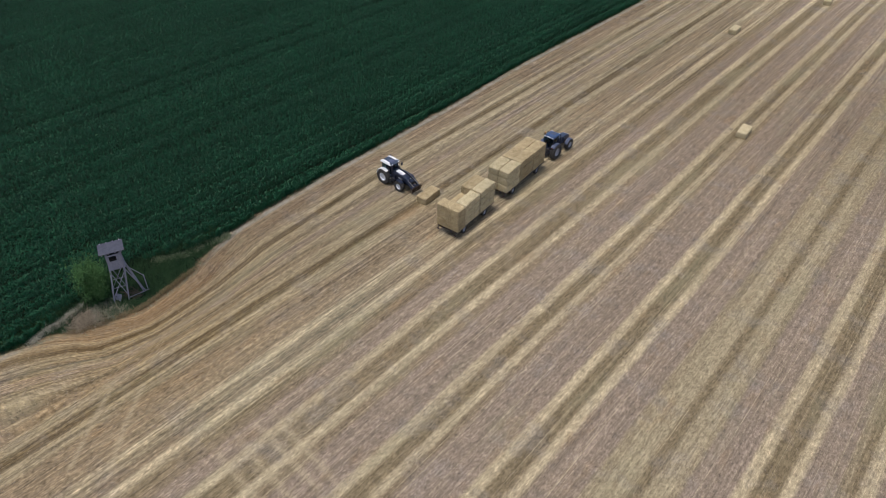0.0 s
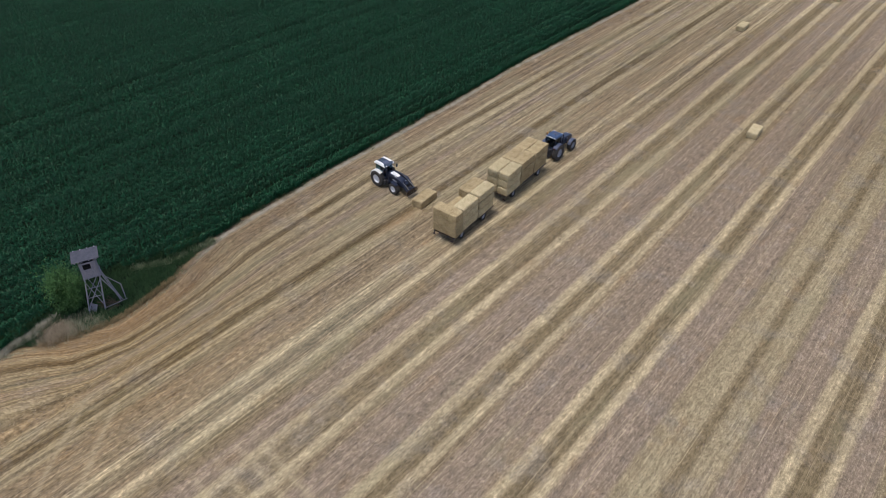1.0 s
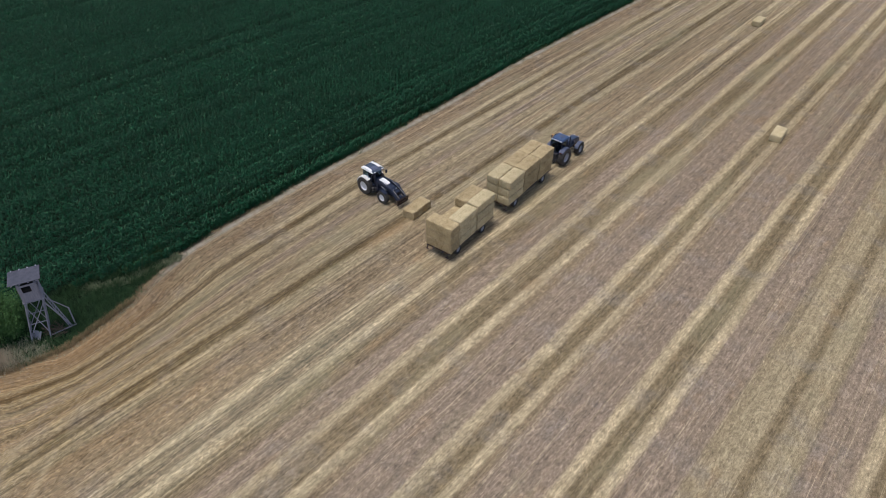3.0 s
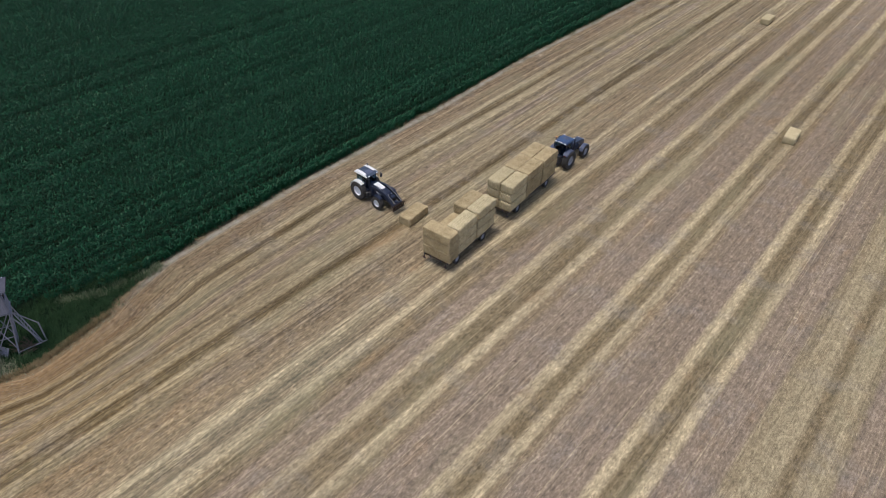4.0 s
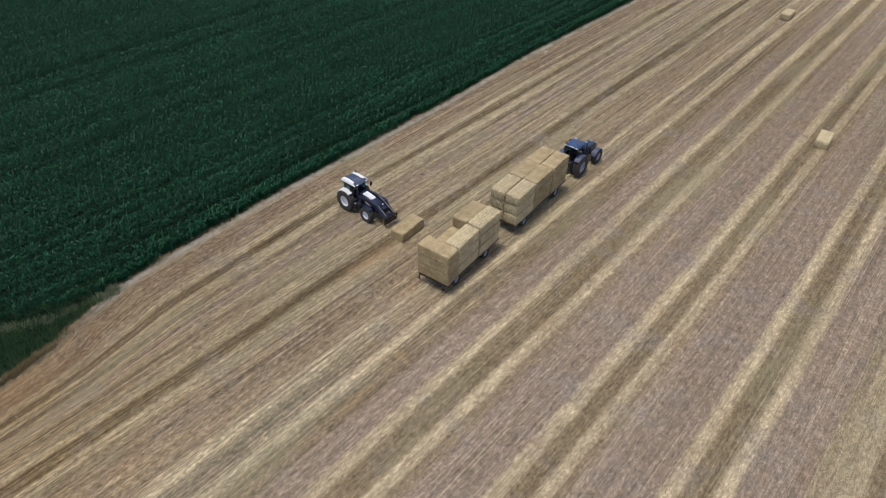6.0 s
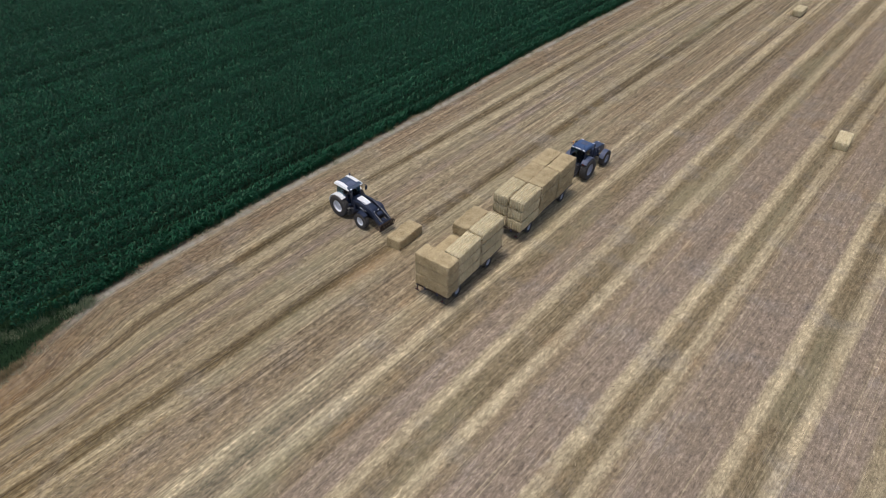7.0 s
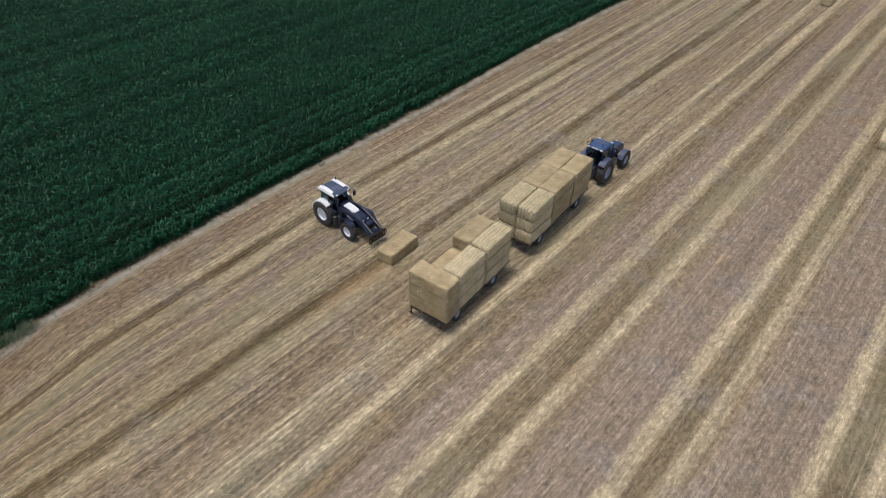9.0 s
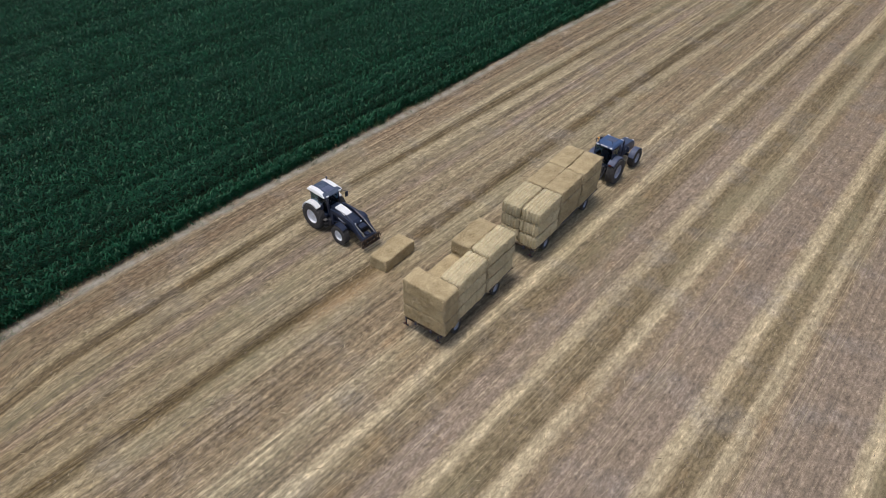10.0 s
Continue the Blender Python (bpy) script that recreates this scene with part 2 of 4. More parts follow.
M = {
    "ground": ground_material(),
    "maize": leaf_material("maize_leaf", (0.0075, 0.056, 0.0255), (0.024, 0.149, 0.071), 0.48, 0.22, 0.34),
    "bush": leaf_material("bush_leaf", (0.030, 0.085, 0.024), (0.125, 0.260, 0.095), 0.55, 0.15, 0.25),
    "rank": leaf_material("rank_grass_blade", (0.026, 0.066, 0.030), (0.085, 0.160, 0.072), 0.6, 0.1, 0.3),
    "weed": leaf_material("verge_grass", (0.20, 0.22, 0.14), (0.46, 0.45, 0.35), 0.8, 0.1),
    "faded": leaf_material("faded_grass", (0.12, 0.16, 0.09), (0.36, 0.38, 0.27), 0.8, 0.1, 0.2),
    "bleached": leaf_material("bleached_grass", (0.50, 0.47, 0.40), (0.80, 0.77, 0.68), 0.9, 0.1, 0.3),
    "dry": leaf_material("dry_grass", (0.26, 0.215, 0.155), (0.52, 0.45, 0.36), 0.9, 0.1),
    "fringe": leaf_material("brown_stalks", (0.19, 0.14, 0.075), (0.42, 0.33, 0.20), 0.9, 0.1),
    "straw": leaf_material("loose_straw", (0.29, 0.235, 0.148), (0.46, 0.378, 0.255), 0.9, 0.1),
    "chaff": leaf_material("grey_chaff", (0.14, 0.108, 0.080), (0.32, 0.265, 0.215), 0.9, 0.1),
    "bale": straw_material("pressed_straw", (0.208, 0.160, 0.088), (0.455, 0.370, 0.226), (0.70, 0.597, 0.398)),
    "ribbed": straw_material("combed_straw", (0.33, 0.28, 0.17), (0.61, 0.535, 0.36), (0.80, 0.73, 0.54)),
    "twine": grained("twine", (0.5, 0.42, 0.25), (0.6, 0.52, 0.33), 20),
    "white": grained("white_paint", (0.70, 0.71, 0.72), (0.84, 0.85, 0.86), 3, 0.32, 0, 0.5),
    "black": grained("black_paint", (0.008, 0.014, 0.034), (0.028, 0.038, 0.072), 4, 0.34, 0, 0.4),
    "chassis": grained("dusty_dark_metal", (0.020, 0.022, 0.032), (0.068, 0.068, 0.078), 5, 0.6, 0.3),
    "navy": grained("navy_paint", (0.014, 0.024, 0.056), (0.042, 0.062, 0.120), 3, 0.35, 0.0, 0.5),
    "blue": grained("blue_grey_paint", (0.026, 0.056, 0.140), (0.056, 0.102, 0.21), 3, 0.42, 0.0, 0.35),
    "bluegrey": grained("dusty_blue_panel", (0.042, 0.056, 0.105), (0.105, 0.125, 0.195), 4, 0.5, 0.1),
    "tyre": grained("tyre_rubber", (0.022, 0.022, 0.026), (0.085, 0.080, 0.076), 6, 0.85),
    "rim": grained("pale_rim", (0.66, 0.68, 0.73), (0.84, 0.86, 0.90), 5, 0.4, 0.0),
    "rimblue": grained("grey_blue_rim", (0.30, 0.32, 0.40), (0.46, 0.48, 0.56), 5, 0.5, 0.2),
    "rust": grained("rusty_steel", (0.030, 0.020, 0.016), (0.085, 0.058, 0.042), 9, 0.8, 0.2),
    "steel": grained("worn_steel", (0.16, 0.15, 0.15), (0.34, 0.33, 0.32), 8, 0.45, 0.7),
    "frame": grained("trailer_frame_paint", (0.02, 0.022, 0.05), (0.06, 0.06, 0.10), 6, 0.55),
    "deck": grained("trailer_deck_wood", (0.13, 0.10, 0.07), (0.24, 0.19, 0.13), 4, 0.85, stretch=(6, 1, 1)),
    "wood": grained("weathered_wood", (0.20, 0.205, 0.27), (0.40, 0.405, 0.49), 3, 0.9, 0, 0.1, 0.01, stretch=(5, 5, 1), vary=0.15),
    "roofing": grained("grey_roofing_felt", (0.042, 0.046, 0.066), (0.085, 0.090, 0.122), 3, 0.85),
    "red": grained("red_lens", (0.05, 0.012, 0.01), (0.10, 0.018, 0.014), 8, 0.4),
    "amber": grained("amber_lens", (0.6, 0.22, 0.02), (0.75, 0.3, 0.03), 8, 0.3),
    "bark": grained("bark", (0.07, 0.055, 0.04), (0.15, 0.12, 0.09), 8, 0.9),
    "dark": grained("inside_shade", (0.015, 0.014, 0.013), (0.03, 0.028, 0.025), 5, 0.9),
    "panel": grained("roof_glass_panel", (0.035, 0.05, 0.085), (0.08, 0.10, 0.145), 3, 0.22, 0.0, 0.6),
    "stripe": grained("grey_lettering", (0.3, 0.3, 0.32), (0.4, 0.4, 0.42), 6, 0.4),
}
glass = Nodes("tinted_glass", 0.04, 0.0, 0.5)
glass.put("Base Color", (0.26, 0.40, 0.50))
glass.put("Transmission Weight", 1.0)
glass.put("IOR", 1.28)
M["glass"] = glass.mat


# ---- mesh helpers ----
def part(name, bm, material, parent=None, label="", m=None, smooth=False, category=""):
    """Links a bmesh as one mesh object, under a thing or a part if given."""
    data = bpy.data.meshes.new(name)
    bmesh.ops.recalc_face_normals(bm, faces=bm.faces)
    bm.to_mesh(data)
    bm.free()
    data.materials.append(M[material])
    if smooth:
        data.shade_smooth()
        data.set_sharp_from_angle(angle=radians(38))
    ob = new(name, data)
    if parent:
        ob.parent = parent
    if m is not None:
        ob.matrix_basis = m
    return tagged(ob, label, category)


def again(ob, m, parent):
    """The same part once more (with what hangs on it), on shared mesh data."""
    c = copy_thing(ob, m)
    c.parent = parent
    return c


def thing(name, label, category, m, group="", kind=""):
    ob = new(name)
    ob.empty_display_size = 0.3
    ob.matrix_basis = m
    return tagged(ob, label, category, group, kind)


def box(bm, size, at=(0, 0, 0), rot=(0, 0, 0), bevel=0.0):
    g = bmesh.ops.create_cube(bm, size=1, matrix=pose(*at, *rot) @ Matrix.Diagonal((*size, 1)))
    if bevel:
        edges = list({e for v in g["verts"] for e in v.link_edges})
        bmesh.ops.bevel(bm, geom=edges, offset=bevel, segments=2, affect="EDGES", profile=0.6)
    return bm


def rod(bm, a, b, r, r2=None, seg=8):
    a, b = Vector(a), Vector(b)
    d = b - a
    m = Matrix.Translation((a + b) / 2) @ d.to_track_quat("Z", "Y").to_matrix().to_4x4()
    bmesh.ops.create_cone(bm, cap_ends=True, segments=seg, radius1=r, radius2=r if r2 is None else r2, depth=d.length, matrix=m)
    return bm


def beam(bm, a, b, w, h, bevel=0.0):
    """A square bar from a to b, w wide and h deep."""
    a, b = Vector(a), Vector(b)
    d = b - a
    m = Matrix.Translation((a + b) / 2) @ d.to_track_quat("Y", "Z").to_matrix().to_4x4() @ Matrix.Diagonal((w, d.length, h, 1))
    g = bmesh.ops.create_cube(bm, size=1, matrix=m)
    if bevel:
        bmesh.ops.bevel(bm, geom=list({e for v in g["verts"] for e in v.link_edges}), offset=bevel, segments=1, affect="EDGES")
    return bm


def pipe(bm, pts, r, seg=8):
    for a, b in zip(pts, pts[1:]):
        rod(bm, a, b, r, seg=seg)
        bmesh.ops.create_icosphere(bm, subdivisions=1, radius=r * 1.02, matrix=Matrix.Translation(b))
    return bm


def prism(bm, outline, x0, x1, bevel=0.0, taper=1.0):
    """An outline in (y, z) drawn out from x0 to x1; taper narrows the upper part."""
    zs = [z for _, z in outline]
    lo, hi = min(zs), max(zs)
    rings = []
    for x in (x0, x1):
        rings.append([bm.verts.new((x * (1 - (1 - taper) * (z - lo) / max(hi - lo, 1e-6)), y, z)) for y, z in outline])
    n = len(outline)
    faces = [bm.faces.new(rings[0]), bm.faces.new(rings[1][::-1])]
    for i in range(n):
        faces.append(bm.faces.new((rings[0][i], rings[1][i], rings[1][(i + 1) % n], rings[0][(i + 1) % n])))
    if bevel:
        edges = list({e for f in faces for e in f.edges})
        bmesh.ops.bevel(bm, geom=edges, offset=bevel, segments=2, affect="EDGES", profile=0.6)
    return bm


def lathe(bm, profile, seg=32):
    """A profile of (radius, x) turned about the x axis."""
    rings = []
    for r, x in profile:
        rings.append([bm.verts.new((x, r * math.cos(2 * math.pi * i / seg), r * math.sin(2 * math.pi * i / seg))) for i in range(seg)])
    for a, b in zip(rings, rings[1:]):
        for i in range(seg):
            bm.faces.new((a[i], a[(i + 1) % seg], b[(i + 1) % seg], b[i]))
    return bm


def blades(name, material, verts, quads, label, category):
    """A mass of small blades in one mesh, from numpy arrays."""
    data = bpy.data.meshes.new(name)
    data.vertices.add(len(verts))
    data.vertices.foreach_set("co", np.asarray(verts, np.float32).ravel())
    q = np.asarray(quads, np.int32)
    data.loops.add(q.size)
    data.loops.foreach_set("vertex_index", q.ravel())
    data.polygons.add(len(q))
    data.polygons.foreach_set("loop_start", np.arange(0, q.size, 4, dtype=np.int32))
    data.update(calc_edges=True)
    data.materials.append(M[material])
    return tagged(new(name, data), label, category, kind="stuff")


# ---- ground: one sheet, stubble on the near side, crop soil with painted shade beyond the edge ----
EDGE = [
    (-2500, -62), (-40, -55), (-8, -51), (5.1, -47.2), (8.6, -46.3), (10.4, -44.95), (12.7, -44.3), (14.8, -43.85), (16.3, -44.05), (18.2, -44.4),
    (20.4, -44.9), (22.3, -45.75), (25.8, -46.95), (28, -47.2), (31.2, -47.4), (35.5, -47.6), (40, -47.85), (50, -48.0), (59, -48.15),
    (72, -48.8), (86, -48.85), (100, -48.8), (140, -48.6), (2500, -48),
]


def edge_x(y):
    """Where the stubble ends and the crop begins."""
    return np.interp(y, [p[0] for p in EDGE], [p[1] for p in EDGE])


def row_of(x, y):
    """Distance across the rows, which bend round the bulge in the edge and fan out below it."""
    fan = 0.38 * np.clip(10.5 - y, 0, 12)
    fanned = fan * np.clip((-38.95 - x) / (fan + 1.0), 0, 1)
    pushed = np.clip(edge_x(y) + 47.9, 0, 4) * np.clip((y - 6) / 8, 0, 1) * np.clip((-38.5 - x) / 4.5, 0, 1)
    return x + 0.01 * np.clip(y - 45, 0, 80) + fanned - pushed


def relief(x, y):
    """Height of the straw rows over the stubble."""
    r = row_of(x, y)
    z = np.zeros_like(r)
    for a, b, c in ROWS_ACROSS:
        if c in (PALE, CREAM):
            z += (0.06 if c is PALE else 0.035) * np.exp(-((r - (a + b) / 2) / (0.55 * (b - a))) ** 4)
    return z * (x > edge_x(y))


def spread(lo, hi, step, far):
    near = np.arange(lo, hi + 1e-6, step)
    out = np.geomspace(4, far, 16)
    return np.concatenate([lo - out[::-1], near, hi + out])


def build_ground():
    xs, ys = spread(-52, 14, 0.2, 2400), spread(-12, 140, 0.26, 2400)
    gx, gy = np.meshgrid(xs, ys)
    rng = np.random.default_rng(4)
    gz = 0.012 * np.sin(gx * 2.85 + 0.4) + rng.normal(0, 0.006, gx.shape) + relief(gx, gy)
    gz[(abs(gx) > 200) | (abs(gy) > 300)] = 0
    verts = np.stack([gx, gy, gz], -1).reshape(-1, 3)
    nx, ny = len(xs), len(ys)
    i, j = np.meshgrid(np.arange(nx - 1), np.arange(ny - 1))
    a = (j * nx + i).ravel()
    quads = np.stack([a, a + 1, a + 1 + nx, a + nx], -1).astype(np.int32)
    data = bpy.data.meshes.new("ground")
    data.vertices.add(len(verts))
    data.vertices.foreach_set("co", verts.astype(np.float32).ravel())
    data.loops.add(quads.size)
    data.loops.foreach_set("vertex_index", quads.ravel())
    data.polygons.add(len(quads))
    data.polygons.foreach_set("loop_start", np.arange(0, quads.size, 4, dtype=np.int32))
    data.update(calc_edges=True)
    uv = data.uv_layers.new(name="rows")
    rc = np.stack([row_of(verts[:, 0], verts[:, 1]), verts[:, 1]], -1)[quads.ravel()]
    uv.data.foreach_set("uv", rc.astype(np.float32).ravel())
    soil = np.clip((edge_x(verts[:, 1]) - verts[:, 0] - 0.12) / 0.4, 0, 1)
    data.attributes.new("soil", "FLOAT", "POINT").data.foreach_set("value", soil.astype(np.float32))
    verge = np.exp(-((verts[:, 0] - edge_x(verts[:, 1]) - 0.36) / 0.27) ** 2) * (1 - 0.95 * np.exp(-((verts[:, 1] - 15) / 9.2) ** 8))
    data.attributes.new("verge", "FLOAT", "POINT").data.foreach_set("value", verge.astype(np.float32))
    spill = np.zeros(len(verts))
    for k, line in enumerate((10.6, 12.2, 13.8, 15.0)):
        # crosswise straw left where loads were turned
        off = verts[:, 1] - line + 0.09 * (verts[:, 0] + 25)
        spill = np.maximum(spill, 0.6 * np.exp(-(off / 0.26) ** 2) * np.exp(-((verts[:, 0] + 24.9 - 0.3 * k) / 3.4) ** 4))
    for ax, ay, bx, by in ((-36.6, 10.6, -34.4, 8.0), (-34.4, 8.0, -32.0, 5.6), (-38.4, 9.4, -36.2, 6.6), (-36.2, 6.6, -34.0, 4.0)):
        # pale tyre tracks curving off the headland
        t = np.clip(((verts[:, 0] - ax) * (bx - ax) + (verts[:, 1] - ay) * (by - ay)) / ((bx - ax) ** 2 + (by - ay) ** 2), 0, 1)
        gap = np.hypot(verts[:, 0] - ax - t * (bx - ax), verts[:, 1] - ay - t * (by - ay))
        spill = np.maximum(spill, 0.6 * np.exp(-(gap / 0.15) ** 2))
    across = row_of(verts[:, 0], verts[:, 1])
    fresh = np.exp(-((across + 31.2) / 1.7) ** 4) * np.exp(-((verts[:, 1] - 20.5) / 10.5) ** 4)
    data.attributes.new("fresh", "FLOAT", "POINT").data.foreach_set("value", fresh.astype(np.float32))
    worn = np.exp(-((verts[:, 0] + 36.6) / 0.55) ** 2) * np.exp(-((verts[:, 1] - 38.2) / 2.8) ** 2)
    # bare orange-brown soil turned up along the bulge of the edge
    worn = np.maximum(worn, 0.6 * np.exp(-((verts[:, 0] - edge_x(verts[:, 1]) - 0.9) / 1.2) ** 2) * np.exp(-((verts[:, 1] - 12) / 8) ** 4))
    data.attributes.new("worn", "FLOAT", "POINT").data.foreach_set("value", worn.astype(np.float32))
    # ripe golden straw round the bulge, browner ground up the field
    gold = np.exp(-((verts[:, 0] + 42) / 8.5) ** 2 - ((verts[:, 1] - 12) / 12) ** 2)
    data.attributes.new("gold", "FLOAT", "POINT").data.foreach_set("value", gold.astype(np.float32))
    # also darkens: shade among the distant stalks, put into the colour
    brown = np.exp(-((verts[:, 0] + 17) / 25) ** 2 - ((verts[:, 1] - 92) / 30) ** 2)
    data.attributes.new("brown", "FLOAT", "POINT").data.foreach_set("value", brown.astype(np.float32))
    dull = np.exp(-((verts[:, 0] + 41) / 6.5) ** 2 - ((verts[:, 1] - 28) / 18) ** 2)
    data.attributes.new("dull", "FLOAT", "POINT").data.foreach_set("value", dull.astype(np.float32))
    data.attributes.new("spill", "FLOAT", "POINT").data.foreach_set("value", spill.astype(np.float32))
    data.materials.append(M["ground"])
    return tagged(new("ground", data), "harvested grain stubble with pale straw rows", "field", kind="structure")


build_ground()


def leaf_strips(rng, base, azim, length, width, rise, droop, segs=3, reach=0.86):
    """Curved tapering blades: base points, headings, lengths; rise, droop and reach shape the arc. All inputs but reach are arrays."""
    n = len(base)
    t = np.linspace(0, 1, segs + 1)
    out = length[:, None] * t * reach
    up = rise[:, None] * t - droop[:, None] * t ** 2
    w = width[:, None] * np.array([0.65, 1.0, 0.8, 0.06] if segs == 3 else [0.8, 0.9, 0.12])[: segs + 1] * 0.5
    dx, dy = np.cos(azim)[:, None], np.sin(azim)[:, None]
    px, py, pz = base[:, 0:1] + dx * out, base[:, 1:2] + dy * out, base[:, 2:3] + up
    tilt = rng.uniform(-0.5, 0.5, (n, 1)) * w
    left = np.stack([px - dy * w, py + dx * w, pz + tilt], -1)
    right = np.stack([px + dy * w, py - dx * w, pz - tilt], -1)
    verts = np.stack([left, right], 2).reshape(n, (segs + 1) * 2, 3)
    k = np.arange(segs)
    q = np.stack([2 * k, 2 * k + 1, 2 * k + 3, 2 * k + 2], -1)
    quads = (q[None] + (np.arange(n) * (segs + 1) * 2)[:, None, None]).reshape(-1, 4)
    return verts.reshape(-1, 3), quads


def maize(name, xs, y0, y1, step, leaves, size, keep, label):
    """Rows of maize along y; keep says which stations stand."""
    rng = np.random.default_rng(11)
    pts, stand_h = [], []
    for x in xs:
        y = np.arange(y0, y1, step) + rng.uniform(-0.06, 0.06, len(np.arange(y0, y1, step)))
        pts.append(np.stack([np.full_like(y, x) + rng.normal(0, 0.05, len(y)), y], -1))
        stand_h.append(np.full(len(y), rng.normal(1.0, 0.07) * (0.76 if rng.uniform() < 0.15 else 1.0)))
    if step < 1:
        for back in (0.15, 0.50):
            y = np.arange(y0, y1, step)
            pts.append(np.stack([edge_x(y) - back + rng.normal(0, 0.15, len(y)), y], -1))
            stand_h.append(np.ones(len(y)))
    p = np.concatenate(pts)
    ok = keep(p[:, 0], p[:, 1])
    p, row_h = p[ok], np.concatenate(stand_h)[ok]
    foot = np.where(edge_x(p[:, 1]) - p[:, 0] < 0.8, 0.10, 0.38)
    low = 0.82 + 0.22 * np.sin(p[:, 0] * 0.21 + 1.3 * np.sin(p[:, 1] * 0.05)) * np.sin(p[:, 1] * 0.13 + 0.7)
    high = row_h * rng.normal(1.0, 0.12, len(p)) * (0.9 + 0.1 * low) * np.clip(0.42 + 0.30 * (edge_x(p[:, 1]) - p[:, 0]), 0, 1)
    idx = np.repeat(np.arange(len(p)), leaves)
    n = len(idx)
    level = foot[idx] + (1 - foot[idx]) * np.tile(np.linspace(0, 1, leaves), len(p)) + rng.uniform(-0.05, 0.05, n)
    base = np.concatenate([p[idx], (level * high[idx] * size * 0.8)[:, None]], 1)
    side = math.pi / 2 + np.tile(np.arange(leaves) % 2 * math.pi, len(p)) + rng.normal(0, 0.7, n) + np.repeat(rng.normal(0, 0.7, len(p)), leaves)
    length = rng.uniform(0.17, 0.36, n) * size / 1.7
    width = rng.uniform(0.055, 0.105, n) * size / 1.7
    # the upper leaves stand steeper than those below
    rise = rng.uniform(0.45, 1.15, n) * length
    droop = rng.uniform(0.1, 0.9, n) * (1.3 - 0.6 * level) * length
    v, q = leaf_strips(rng, base, side, length, width, rise, droop, 2, 0.80)
    return blades(name, "maize", v, q, label, "maize crop")


def view_wedge(x, y):
    """The wedge of the field that falls within the camera's view."""
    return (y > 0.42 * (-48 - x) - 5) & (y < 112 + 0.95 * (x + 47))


CROP_EDGE = [(5.1, -47.3), (7.2, -46.85), (8.4, -47.15), (9.7, -47.3), (10.8, -47.7), (11.8, -48.0), (14, -49.3), (16, -49.3), (18.5, -48.7), (19.8, -47.95), (21.1, -47.25), (22.8, -47.05), (24.5, -46.95), (26, -47.05)]


def crop_in_view(x, y):
    """Maize within the view wedge, standing back from the field's edge round the hunting stand."""
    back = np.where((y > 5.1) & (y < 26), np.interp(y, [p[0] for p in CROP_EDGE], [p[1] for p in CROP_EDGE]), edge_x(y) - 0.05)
    return (x < back) & view_wedge(x, y)


def crop_out_of_view(x, y):
    return (x < edge_x(y) - 0.6) & ~view_wedge(x, y)


# close-set plants inside the camera's wedge, sparse oversized ones outside it
maize("maize_plants", np.arange(-132, -43, 0.75), -12, 119, 0.17, 13, 1.7, crop_in_view, "dense dark green maize standing in close rows")
maize("far_maize_plants", np.arange(-178, -46, 2.2), -40, 210, 1.7, 9, 3.6, crop_out_of_view, "dark green maize running on across the field")


# ---- verge along the crop edge, tufts by the stand, loose straw ----
def tufts(name, material, pts, n_blade, height, spread_r, label, category, seed=1):
    rng = np.random.default_rng(seed)
    idx = np.repeat(np.arange(len(pts)), n_blade)
    n = len(idx)
    off = rng.normal(0, spread_r, (n, 2))
    base = np.concatenate([pts[idx] + off, np.zeros((n, 1))], 1)
    length = rng.uniform(0.3, 0.75, n) * height
    v, q = leaf_strips(rng, base, rng.uniform(0, 6.28, n), length, rng.uniform(0.012, 0.034, n), rng.uniform(0.5, 1.3, n) * height, rng.uniform(0.1, 0.6, n) * height, 2)
    return blades(name, material, v, q, label, category)


def along_edge(n, lo, hi, y0, y1, seed):
    rng = np.random.default_rng(seed)
    y = rng.uniform(y0, y1, n)
    clump = 0.5 + 0.5 * np.sin(y * 0.9 + 2 * np.sin(y * 0.23))
    x = edge_x(y) + rng.uniform(lo, hi, n)
    ok = rng.uniform(0, 1, n) < 0.35 + 0.65 * clump
    return np.stack([x, y], -1)[ok]


tufts("verge_grass", "weed", along_edge(1500, 0.12, 0.62, -6, 118, 2), 7, 0.16, 0.10, "pale grey-green weeds between crop and stubble", "grass", 5)
tufts("edge_weeds", "rank", along_edge(1900, -0.55, 0.02, -6, 118, 22), 9, 0.36, 0.13, "low green weeds at the foot of the crop", "grass", 23)


def along_line(line, n, scatter, seed):
    """Points strewn along a line of (x, y)."""
    rng = np.random.default_rng(seed)
    line = np.array(line)
    t = rng.uniform(0, len(line) - 1, n)
    k = np.arange(len(line))
    return np.stack([np.interp(t, k, line[:, 0]), np.interp(t, k, line[:, 1])], -1) + rng.normal(0, scatter, (n, 2))


rng = np.random.default_rng(9)
nest = np.stack([rng.normal(-45.7, 0.6, 170), rng.normal(11.2, 0.7, 170)], -1)
nest = nest[nest[:, 0] < edge_x(nest[:, 1]) - 0.05]
tufts("dry_grass", "dry", nest, 18, 0.45, 0.24, "dry brown grass and stalks round the stand", "grass", 6)
bank = np.stack([rng.uniform(-46.6, -44.2, 150), rng.uniform(11.8, 14.2, 150)], -1)
bank = bank[bank[:, 0] < edge_x(bank[:, 1]) - 0.1]
tufts("faded_weeds", "weed", bank, 14, 0.4, 0.16, "faded grey-green weeds at the foot of the stand", "grass", 16)
DEAD_LINE = [(-46.6, 7.2), (-46.9, 8.4), (-47.0, 9.7), (-47.4, 10.8), (-47.6, 11.8)]
